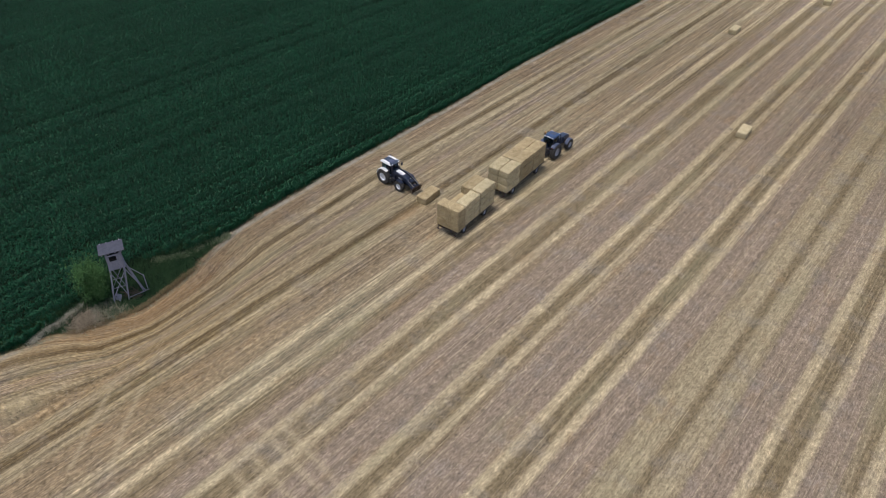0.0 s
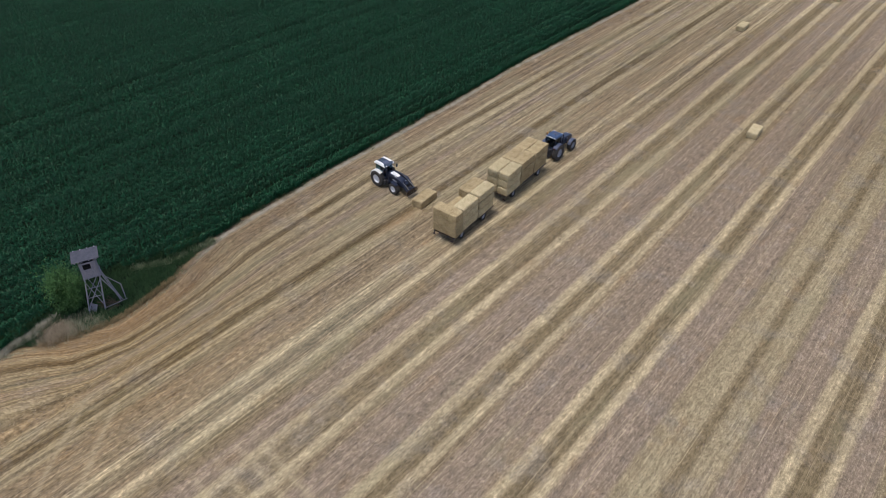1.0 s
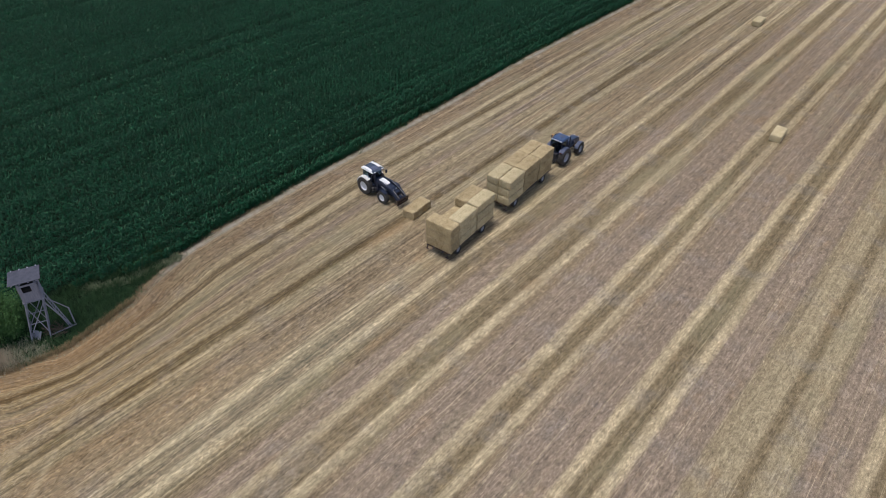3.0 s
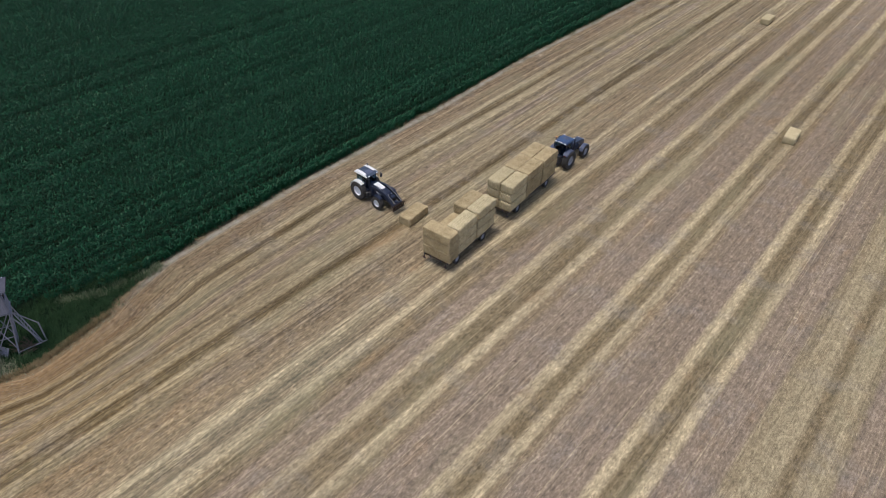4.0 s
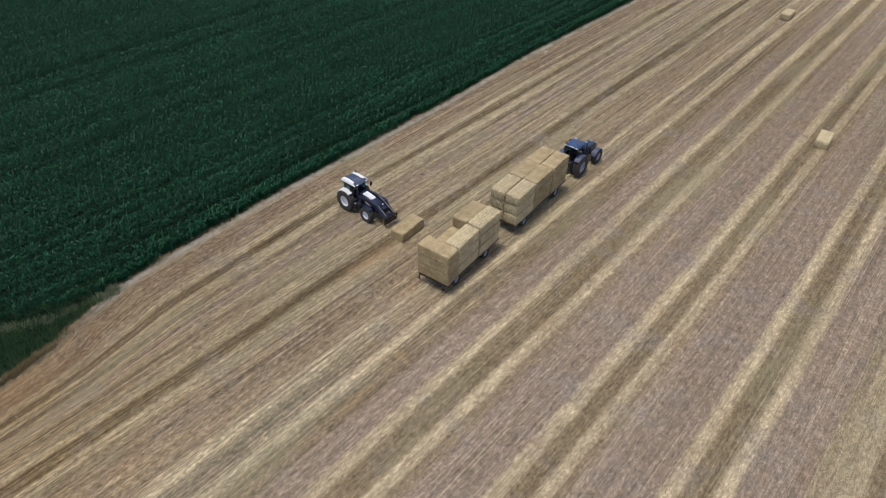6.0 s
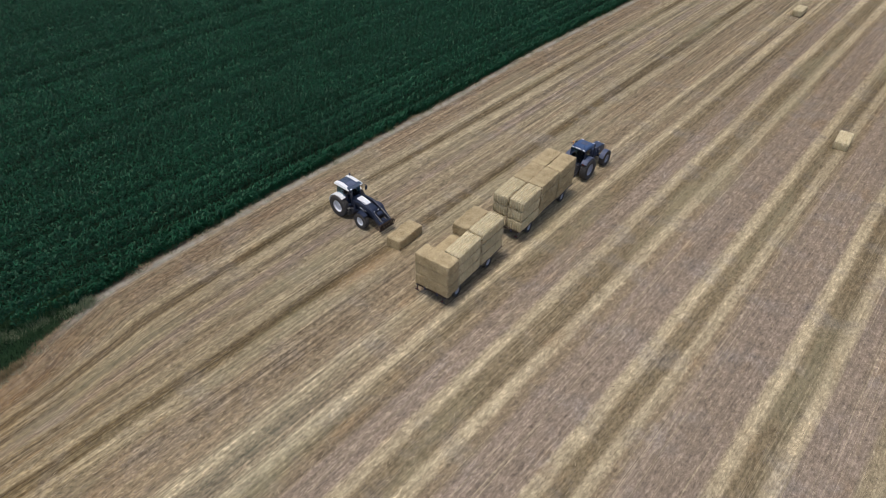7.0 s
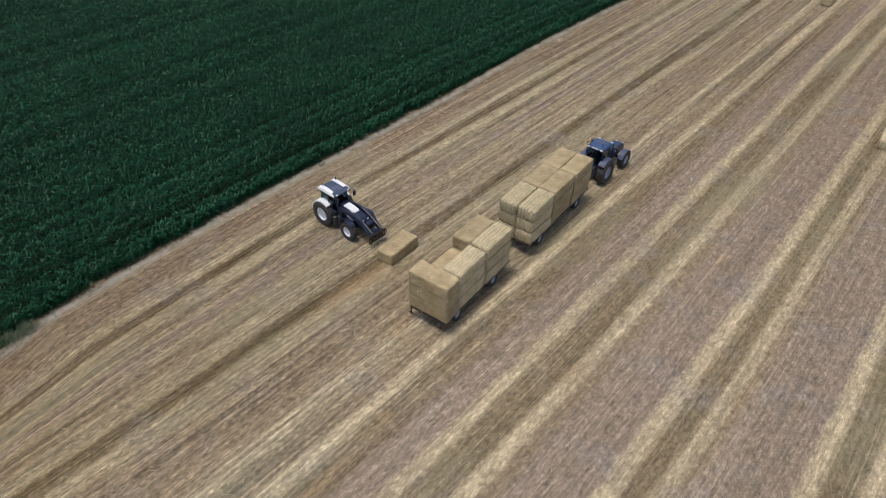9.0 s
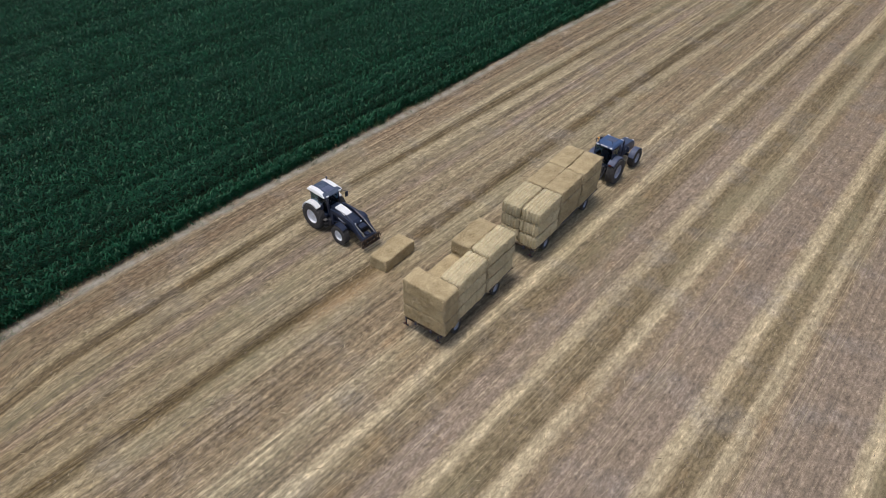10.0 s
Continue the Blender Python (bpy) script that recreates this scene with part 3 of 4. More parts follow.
tufts("dead_grass", "bleached", along_line(DEAD_LINE, 170, 0.10, 8), 22, 0.38, 0.10, "bleached dead grass at the field edge", "grass", 8)
SEAM = [(-46.7, 25.2), (-46.65, 24.5), (-46.8, 22.8), (-47.0, 21.1), (-47.7, 19.8), (-48.5, 18.5)]
tufts("bleached_grass", "faded", along_line(SEAM, 170, 0.16, 12), 13, 0.42, 0.15, "pale grass between crop and rank weeds", "grass", 12)
rim = along_edge(650, -0.22, 0.08, 9.6, 20.5, 14)
tufts("standing_stubble", "fringe", rim, 12, 0.30, 0.10, "uncut brown stalks along the bulge of the edge", "grass", 13)
green = np.stack([rng.uniform(-49.5, -44.3, 1500), rng.uniform(5, 25, 1500)], -1)
green = green[green[:, 0] < edge_x(green[:, 1]) - 0.35]
green = green[np.hypot(green[:, 0] + 45.75, (green[:, 1] - 11.1) / 1.2) > 1.2]
tufts("rank_grass", "rank", green, 20, 0.45, 0.20, "rank dark green grass beside the stand", "grass", 7)


def straw_wisps(name, material, n, lying, long, wide, lift, label, seed):
    """Wisps of straw strewn over the stubble; lying gives the share kept in rows of each tone."""
    rng = np.random.default_rng(seed)
    y = -4 + 116 * rng.uniform(0, 1, n) ** 1.2
    x = rng.uniform(-49, 13, n)
    r = row_of(x, y)
    weight = np.zeros(n)
    for a, b, c in ROWS_ACROSS:
        weight[(r > a) & (r < b)] = lying[c]
    ok = (rng.uniform(0, 1, n) < weight) & (x > edge_x(y) + 0.7)
    x, y = x[ok], y[ok]
    n = len(x)
    base = np.stack([x, y, relief(x, y) + 0.015], -1)
    along = np.where(rng.uniform(0, 1, n) < 0.8, rng.normal(1.57, 0.4, n), rng.uniform(0, 6.28, n))
    v, q = leaf_strips(rng, base, along, rng.uniform(*long, n), rng.uniform(*wide, n), rng.uniform(0.0, lift, n), rng.uniform(0.0, lift, n), 2)
    return blades(name, material, v, q, label, "straw")


STREWN = {STUBBLE: 0.02, OLIVE: 0.05, PALE: 0.7, TAN: 0.2, RUST: 0.2, DIM: 0.4, DUN: 0.06, PEAT: 0.02, CREAM: 0.75}
BARE = {STUBBLE: 0.6, OLIVE: 0.35, PALE: 0.1, TAN: 0.5, RUST: 0.4, DIM: 0.4, DUN: 0.6, PEAT: 0.3, CREAM: 0.15}
straw_wisps("loose_straw", "straw", 230000, STREWN, (0.14, 0.45), (0.015, 0.036), 0.05, "loose pale straw lying along the rows", 21)
straw_wisps("chaff", "chaff", 150000, BARE, (0.10, 0.28), (0.014, 0.034), 0.05, "greyish chaff and cut stalks between the rows", 27)


# ---- bush beside the stand ----
def bush(m, label):
    rng = np.random.default_rng(31)
    ob = thing("bush", label, "bush", m)
    bm = bmesh.new()
    tips = []
    for k in range(11):
        a = k * 2.4
        top = Vector((0.75 * math.cos(a) * rng.uniform(0.4, 1.1), 0.75 * math.sin(a) * rng.uniform(0.4, 1.1), rng.uniform(0.9, 1.9)))
        knee = top * 0.5 + Vector((rng.uniform(-0.1, 0.1), rng.uniform(-0.1, 0.1), 0.1))
        rod(bm, (0.05 * math.cos(a), 0.05 * math.sin(a), 0), knee, 0.035, 0.022, 6)
        rod(bm, knee, top, 0.022, 0.008, 6)
        tips += [top, knee * 0.4 + top * 0.6, knee]
    part("stem", bm, "bark", ob)
    tips = np.array([tuple(t) for t in tips])
    n = 13000
    c = tips[rng.integers(0, len(tips), n)] + rng.normal(0, 0.26, (n, 3)) * (1, 1, 0.9) * rng.choice((0.6, 1.0, 1.7), (n, 1), p=(0.3, 0.45, 0.25))
    c = c[c[:, 2] > 0.12]
    n = len(c)
    v, q = leaf_strips(rng, c, rng.uniform(0, 6.28, n), rng.uniform(0.07, 0.15, n), rng.uniform(0.03, 0.065, n), rng.uniform(-0.02, 0.1, n), rng.uniform(0, 0.1, n), 2)
    leaves = blades("crown", "bush", v, q, "", "")
    leaves.parent = ob
    del leaves["kind"]
    return ob


bush(pose(-47.5, 13.3, 0, 0, 0, 20) @ Matrix.Diagonal((1.2, 1.2, 1.85, 1)), "light green leafy bush growing beside the wooden stand")


# ---- raised hunting stand ----
def hunting_stand(m):
    ob = thing("hunting_stand", "weathered grey wooden hunting stand on splayed poles", "hunting stand", m)
    h0, h1, w = 3.15, 4.78, 0.52
    feet = {}
    for sx in (-1, 1):
        for sy in (-1, 1):
            foot, head = Vector((sx * 0.60 + 0.16, sy * 0.56 - 0.52, 0)), Vector((sx * w, sy * w, h0 + 0.05))
            feet[sx, sy] = (foot, head)
            part("leg", rod(bmesh.new(), foot, head, 0.058, 0.048, 8), "wood", ob, smooth=True)
    for a, b in (((-1, -1), (1, -1)), ((1, -1), (1, 1)), ((1, 1), (-1, 1)), ((-1, 1), (-1, -1))):
        fa, ha = feet[a]
        fb, hb = feet[b]
        part("brace", rod(bmesh.new(), fa.lerp(ha, 0.15), fb.lerp(hb, 0.9), 0.034, seg=6), "wood", ob)
        part("brace", rod(bmesh.new(), fb.lerp(hb, 0.15), fa.lerp(ha, 0.9), 0.034, seg=6), "wood", ob)
        part("cross_rail", rod(bmesh.new(), fa.lerp(ha, 0.45), fb.lerp(hb, 0.45), 0.034, seg=6), "wood", ob)
    floor_bm = bmesh.new()
    for k in range(9):
        box(floor_bm, (1.24, 0.132, 0.04), (0, -0.56 + k * 0.14, h0 + 0.06))
    part("platform", floor_bm, "wood", ob)
    # cabin walls: boards with window slots
    gap = (3.98, 4.44)
    board_h = 0.155
    for side in range(4):
        wall = bmesh.new()
        rz = side * 90
        z = h0 + 0.10
        turn = Matrix.Rotation(radians(rz), 4, "Z")
        while z + board_h < h1 - 0.02:
            zc = z + board_h / 2
            runs = [(-w - 0.02, w + 0.02)] if not gap[0] < zc < gap[1] else [(-w - 0.02, -0.34), (0.18, w + 0.02)]
            for a, b in runs:
                at = turn @ Vector(((a + b) / 2, -w - 0.045, zc))
                box(wall, (b - a, 0.03, board_h - 0.012), at, (0, 0, rz), 0.0)
            z += board_h
        part("cabin_wall", wall, "wood", ob)
    for sx in (-1, 1):
        for sy in (-1, 1):
            part("corner_post", box(bmesh.new(), (0.08, 0.08, h1 - h0), (sx * (w - 0.03), sy * (w - 0.03), (h0 + h1) / 2 + 0.05)), "wood", ob)
    # solid near-black block, painted shade behind the window slots
    part("cabin_shade_block", box(bmesh.new(), (0.88, 0.88, 0.9), (0, 0, h0 + 0.55)), "dark", ob, "dark block filled in for the cabin's inner shade")
    roof = bmesh.new()
    box(roof, (1.74, 1.86, 0.035), (0, 0, h1 + 0.17), (0, -5, 0), 0.006)
    roof_ob = part("roof", roof, "roofing", ob, "sloping grey felt roof")
    for k in range(4):
        part("batten", box(bmesh.new(), (1.66, 0.06, 0.04), (0, -0.72 + k * 0.48, h1 + 0.13), (0, -5, 0)), "wood", roof_ob)
    for k in range(4):
        part("rafter_end", rod(bmesh.new(), (0.76, -0.72 + k * 0.48, h1 + 0.195), (0.87, -0.72 + k * 0.48, h1 + 0.205), 0.05, seg=8), "wood", roof_ob)
        part("rafter_end", rod(bmesh.new(), (-0.78, -0.72 + k * 0.48, h1 + 0.125), (-0.89, -0.72 + k * 0.48, h1 + 0.115), 0.05, seg=8), "wood", roof_ob)
    # ladder with a handrail
    lo, hi = Vector((0.10, 1.30, 0)), Vector((0.02, 0.58, h0 + 0.1))
    for dx in (-0.24, 0.24):
        part("ladder_rail", rod(bmesh.new(), lo + Vector((dx, 0, 0)), hi + Vector((dx, 0, 0)), 0.04, seg=6), "wood", ob)
    for k in range(10):
        p = lo.lerp(hi, (k + 0.7) / 10.4)
        part("rung", rod(bmesh.new(), p - Vector((0.27, 0, 0)), p + Vector((0.27, 0, 0)), 0.028, seg=6), "wood", ob)
    part("handrail_post", rod(bmesh.new(), (0.12, 1.62, 0), (0.12, 1.62, 1.6), 0.045, seg=6), "wood", ob)
    part("handrail", rod(bmesh.new(), (0.12, 1.62, 1.55), (0.40, 0.58, 3.2), 0.035, seg=6), "wood", ob)
    part("prop", rod(bmesh.new(), (0.30, 1.45, 0.05), (0.50, 0.52, 2.85), 0.045, seg=6), "wood", ob)
    part("ground_pole", rod(bmesh.new(), (0.80, 0.05, 0.22), (0.35, 1.75, 0.18), 0.045, seg=6), "wood", ob)
    return ob


hunting_stand(pose(-46.32, 15.0, 0, 0, 0, -22))
board = thing("leaning_board", "pale weathered board leaning inside the stand's legs", "board", pose(-46.1, 14.15, 0, 0, 0, 25))
part("plank", box(bmesh.new(), (0.62, 0.05, 0.62), (0, 0, 0.33), (-34, 0, 0), 0.008), "wood", board)
part("batten", box(bmesh.new(), (0.62, 0.03, 0.08), (0, -0.04, 0.36), (-34, 0, 0), 0.006), "wood", board)


# ---- dead wood under the ladder ----
def brush_pile(m):
    """Dead sticks thrown on a heap."""
    ob = thing("brush_pile", "heap of dead brown sticks beneath the stand's ladder", "brushwood", m)
    rng = random.Random(17)
    sticks = [part("stick", rod(rod(bmesh.new(), (-0.5, 0, 0), (0.05, 0.03, 0.02), 0.028, 0.022, 6), (0.05, 0.03, 0.02), (0.6, -0.04, 0.05), 0.022, 0.008, 6), "bark", ob)]
    sticks[0].matrix_basis = pose(0, 0, 0.06)
    for k in range(27):
        z = 0.05 + 0.40 * (k / 27) ** 1.3
        again(sticks[0], pose(rng.uniform(-0.55, 0.55), rng.uniform(-0.5, 0.5), z, rng.uniform(-8, 8), rng.uniform(-14, 14), rng.uniform(0, 360)) @ Matrix.Scale(rng.uniform(0.7, 1.25), 4), ob)
    return ob


brush_pile(pose(-45.75, 15.25, 0, 0, 0, 30))


# ---- straw bales ----
BL, BW, BH = 2.43, 1.13, 0.765


def bale_mesh(seed, ribbed):
    """A pressed bale, long side along y, resting on z = 0; ribbed: the strings lie on top, with the straw bulging between them."""
    rng = np.random.default_rng(seed)
    nx, ny, nz = 36, 26, 9
    bm = bmesh.new()
    grid = {}

    def vert(i, j, k):
        if (i, j, k) in grid:
            return grid[i, j, k]
        u, v, w = i / nx * 2 - 1, j / ny * 2 - 1, k / nz * 2 - 1
        p = Vector((u * BW / 2, v * BL / 2, w * BH / 2))
        # rounded edges
        r = 0.14 if ribbed else 0.055
        inner = Vector([max(-h + r, min(h - r, c)) for c, h in zip(p, (BW / 2, BL / 2, BH / 2))])
        d = p - inner
        if d.length > 1e-6:
            p = inner + d.normalized() * min(d.length, r) if d.length > r else p
        rib = abs(math.cos(u * math.pi * 3)) ** 0.6
        if ribbed:
            if abs(w) == 1:
                p.z += w * (-0.05 + 0.085 * rib)
            if abs(v) == 1:
                p.y += v * (-0.045 + 0.075 * rib)
            p.z *= 1 - 0.05 * v * v
        n = noise.noise_vector(p * 3.1 + Vector((seed * 7.3, 0, 0))) * (0.03 if ribbed else 0.042) + noise.noise_vector(p * 11 + Vector((seed, 2, 0))) * (0.007 if ribbed else 0.018)
        p += n
        p.z += BH / 2
        grid[i, j, k] = bm.verts.new(p)
        return grid[i, j, k]

    def face(*c):
        bm.faces.new([vert(*q) for q in c])

    for i in range(nx):
        for j in range(ny):
            for k in (0, nz):
                face((i, j, k), (i + 1, j, k), (i + 1, j + 1, k), (i, j + 1, k))
    for i in range(nx):
        for k in range(nz):
            for j in (0, ny):
                face((i, j, k), (i + 1, j, k), (i + 1, j, k + 1), (i, j, k + 1))
    for j in range(ny):
        for k in range(nz):
            for i in (0, nx):
                face((i, j, k), (i, j + 1, k), (i, j + 1, k + 1), (i, j, k + 1))
    bmesh.ops.recalc_face_normals(bm, faces=bm.faces)
    data = bpy.data.meshes.new("bale")
    bm.to_mesh(data)
    bm.free()
    data.shade_smooth()
    data.materials.append(M["ribbed" if ribbed else "bale"])
    return data


def string_mesh(ribbed):
    """Six strings round the length of a bale."""
    bm = bmesh.new()
    for k in range(6):
        a = (k + 0.5) / 3 - 1
        if ribbed:
            x, t, e = a * BW / 2, BH / 2 - 0.03, BL / 2 - 0.03
            loop = [(x, -e, BH / 2 - t), (x, -e, BH / 2 + t), (x, e, BH / 2 + t), (x, e, BH / 2 - t), (x, -e, BH / 2 - t)]
        else:
            z, t, e = BH / 2 + a * BH / 2 * 0.9, BW / 2 + 0.004, BL / 2 + 0.004
            loop = [(-t, -e, z), (t, -e, z), (t, e, z), (-t, e, z), (-t, -e, z)]
        for p, q in zip(loop, loop[1:]):
            rod(bm, p, q, 0.006 if ribbed else 0.003, seg=4)
    data = bpy.data.meshes.new("binding")
    bm.to_mesh(data)
    bm.free()
    data.materials.append(M["twine"])
    return data


def wisp_mesh(seed):
    """Short strands of straw that stick out of a bale, most of them along its edges and sides."""
    rng = np.random.default_rng(seed)
    n = 420
    half = np.array([BW / 2, BL / 2, BH / 2])
    p = rng.uniform(-1, 1, (n, 3))
    axis = rng.choice(3, n, p=(0.45, 0.2, 0.35))
    k = np.arange(n)
    p[k, axis] = np.sign(p[k, axis])
    edge = rng.uniform(0, 1, n) < 0.35
    other = (axis + rng.choice((1, 2), n)) % 3
    p[k[edge], other[edge]] = np.sign(p[k[edge], other[edge]]) * 0.97
    base = p * (half - 0.005) + (0, 0, BH / 2)
    base[:, 2] = np.clip(base[:, 2], 0.03, None)
    head = np.where(axis == 0, np.where(p[:, 0] > 0, 0, math.pi), np.where(axis == 1, np.where(p[:, 1] > 0, 1.57, -1.57), rng.uniform(0, 6.28, n))) + rng.normal(0, 0.9, n)
    v, q = leaf_strips(rng, base, head, rng.uniform(0.06, 0.20, n), rng.uniform(0.012, 0.03, n), rng.uniform(-0.03, 0.07, n), rng.uniform(0.02, 0.10, n), 2)
    ob = blades("loose_straw", "straw", v, q, "", "")
    data = ob.data
    bpy.data.objects.remove(ob)
    return data


WISPS = [wisp_mesh(k) for k in (41, 42, 43)]
RIBBED = [bale_mesh(s, True) for s in (1, 2, 3)]
PLAIN = [bale_mesh(s, False) for s in (4, 5, 6)]
STRINGS = {True: string_mesh(True), False: string_mesh(False)}
bale_rng = random.Random(5)


def bale(m, ribbed, label, group=""):
    data = bale_rng.choice(RIBBED if ribbed else PLAIN)
    ob = tagged(new("straw_bale", data), label, "straw bale", group)
    j = bale_rng.uniform
    ob.matrix_basis = m @ pose(j(-0.03, 0.03), j(-0.03, 0.03), 0, 0, 0, j(-1.2, 1.2) + bale_rng.choice((0, 180)))
    s = new("binding", STRINGS[ribbed])
    s.parent = ob
    f = new("loose_straw", bale_rng.choice(WISPS))
    f.parent = ob
    tagged(f, "loose pale straws", kind="stuff")
    return ob


LOOSE = "golden pressed straw bale lying on the stubble"
bale(pose(-36.98, 42.08, 0.0, 0, 0, 4), False, "golden pressed straw bale lying before the loader", "bales in the field")
# far bales take the paler ribbed straw, which paints in their sunlit tops
bale(pose(-18.50, 76.35, 0.0, 0, 0, 6), True, LOOSE, "bales in the field")
bale(pose(-31.80, 106.3, 0.0, 0, 0, 4), True, LOOSE, "bales in the field")
bale(pose(-25.2, 129.8, 0.0, 0, 0, 6), True, LOOSE, "bales in the field")


# ---- wheels ----
def wheel(parent, at, radius, width, rim_r, tyre_mat, rim_mat, lugs, outer):
    """outer: +1 where the outer face looks to +x."""
    hub = bmesh.new()
    lathe(hub, [(0.001, outer * width * 0.30), (rim_r * 0.24, outer * width * 0.30), (rim_r * 0.30, outer * width * 0.12), (rim_r * 0.30, -outer * width * 0.2), (0.001, -outer * width * 0.2)], 14)
    for k in range(8):
        a = k * math.pi / 4
        rod(hub, (outer * width * 0.14, rim_r * 0.42 * math.cos(a), rim_r * 0.42 * math.sin(a)), (outer * width * 0.20, rim_r * 0.42 * math.cos(a), rim_r * 0.42 * math.sin(a)), 0.022, seg=6)
    w = part("wheel", hub, rim_mat, parent, m=pose(*at), smooth=True)
    h = width / 2
    tyre = bmesh.new()
    lathe(tyre, [(rim_r * 0.97, -h * 0.78), (rim_r * 1.04, -h * 0.95), (radius * 0.80, -h * 1.03), (radius * 0.93, -h * 0.95), (radius * 0.965, -h * 0.72), (radius * 0.97, 0), (radius * 0.965, h * 0.72), (radius * 0.93, h * 0.95), (radius * 0.80, h * 1.03), (rim_r * 1.04, h * 0.95), (rim_r * 0.97, h * 0.78)], 40)
    if lugs:
        for k in range(lugs):
            for s in (-1, 1):
                a = 2 * math.pi * (k + (0.25 if s > 0 else -0.25)) / lugs
                m = Matrix.Rotation(a, 4, "X") @ pose(s * h * 0.5, 0, radius * 0.965, 0, 0, s * 38)
                bmesh.ops.create_cube(tyre, size=1, matrix=m @ Matrix.Diagonal((h * 1.05, 0.055 * radius / 0.85, 0.07 * radius, 1)))
    part("tyre", tyre, tyre_mat, w, "black ribbed tyre dusted with soil", smooth=True)
    rim = bmesh.new()
    lathe(rim, [(rim_r, -h * 0.8), (rim_r * 0.92, -h * 0.7), (rim_r * 0.86, 0), (rim_r * 0.92, outer * h * 0.3), (rim_r * 0.55, outer * h * 0.22), (rim_r * 0.26, outer * h * 0.36), (rim_r * 0.26, outer * h * 0.30), (rim_r * 0.55, outer * h * 0.16), (rim_r * 0.84, outer * h * 0.24)], 32)
    lathe(rim, [(rim_r * 0.90, h * 0.2), (rim_r * 0.93, h * 0.7), (rim_r * 1.03, h * 0.86), (rim_r * 0.99, h * 0.70)], 32)
    lathe(rim, [(rim_r * 0.90, -h * 0.2), (rim_r * 0.93, -h * 0.7), (rim_r * 1.03, -h * 0.86), (rim_r * 0.99, -h * 0.70)], 32)
    part("rim", rim, rim_mat, w, smooth=True)
    return w


# ---- trailers ----
def trailer(m, length, axles, label, pole):
    """Flat bale trailer, rear edge at y = 0, deck at 0.85 m."""
    ob = thing("flat_trailer", label, "trailer", m, "trailers of the convoy")
    deck = bmesh.new()
    for k in range(8):
        box(deck, (0.262, length, 0.045), (-0.9345 + k * 0.267, length / 2 + 0.05, 0.8275))
    part("deck", deck, "deck", ob)
    rails = bmesh.new()
    for x in (-0.45, 0.45):
        box(rails, (0.10, length, 0.18), (x, length / 2, 0.71))
    for k in range(6):
        box(rails, (2.14, 0.07, 0.09), (0, 0.15 + k * (length - 0.3) / 5, 0.755))
    part("frame", rails, "frame", ob, "dark painted steel underframe")
    for x in (-1.05, 1.05):
        part("side_rail", box(bmesh.new(), (0.05, length + 0.02, 0.10), (x, length / 2, 0.75), (0, 0, 0), 0.008), "frame", ob)
    part("end_rail", box(bmesh.new(), (2.16, 0.06, 0.10), (0, 0.06, 0.75), (0, 0, 0), 0.008), "rust", ob)
    part("front_rail", box(bmesh.new(), (2.25, 0.06, 0.10), (0, length + 0.08, 0.77), (0, 0, 0), 0.008), "rust", ob)
    for x in (-0.95, 0.95):
        bar = bmesh.new()
        box(bar, (0.05, 0.05, 0.36), (x, -0.06, 0.60))
        box(bar, (0.30, 0.05, 0.06), (x, -0.08, 0.45))
        b = part("light_bracket", bar, "chassis", ob)
        part("tail_light", box(bmesh.new(), (0.11, 0.04, 0.06), (x, -0.12, 0.54), (0, 0, 0), 0.01), "red", b, "red tail light")
    for y in axles:
        part("axle", rod(bmesh.new(), (-0.95, y, 0.42), (0.95, y, 0.42), 0.055, seg=10), "chassis", ob)
        for x in (-0.45, 0.45):
            part("spring", box(bmesh.new(), (0.09, 0.8, 0.20), (x, y, 0.53), (0, 0, 0), 0.03), "chassis", ob)
        for s in (-1, 1):
            wheel(ob, (s * 0.92, y, 0.42), 0.42, 0.30, 0.23, "tyre", "rimblue", 0, s)
    bar = bmesh.new()
    y0 = length + 0.05
    beam(bar, (-0.42, y0 - 0.8, 0.66), (0, y0 + pole, 0.55), 0.09, 0.10)
    beam(bar, (0.42, y0 - 0.8, 0.66), (0, y0 + pole, 0.55), 0.09, 0.10)
    rod(bar, (0, y0 + pole - 0.1, 0.55), (0, y0 + pole + 0.12, 0.55), 0.05)
    part("drawbar", bar, "frame", ob)
    return ob


CONVOY = 4.3
FRONT_T = pose(-32.18, 46.86, 0, 0, 0, CONVOY)
REAR_T = pose(-31.75, 38.72, 0, 0, 0, CONVOY)
trailer(FRONT_T, 7.55, (1.45, 6.2), "dark flat trailer loaded high with straw bales", 1.1)
trailer(REAR_T, 6.2, (1.3, 4.75), "dark flat trailer half loaded with straw bales", 1.5)
ON_CART = "golden straw bale stacked on a flat trailer"
RIB_CART = "ribbed golden straw bale with twine grooves on a trailer"
for lay in range(3):
    z = 0.85 + lay * 0.775
    for row in range(3):
        for col in (-1, 1):
            ribbed = row == 0
            bale(FRONT_T @ pose(col * 0.582, 1.25 + row * 2.5, z + (0.02 if ribbed and lay == 2 else 0)), ribbed, RIB_CART if ribbed else ON_CART, "bales on the front trailer")
    bale(REAR_T @ pose(0, 0.56, z, 0, 0, 90), False, "golden straw bale laid crosswise on the trailer", "bales on the rear trailer")
    for row in range(2):
        bale(REAR_T @ pose(0.585, 2.45 + row * 2.49, z + (0.05 if row else 0) * lay), True, RIB_CART, "bales on the rear trailer")
    if lay < 2:
        bale(REAR_T @ pose(-0.585, 2.45, z), False, ON_CART, "bales on the rear trailer")
    bale(REAR_T @ pose(-0.585, 4.94, z), False, ON_CART, "bales on the rear trailer")


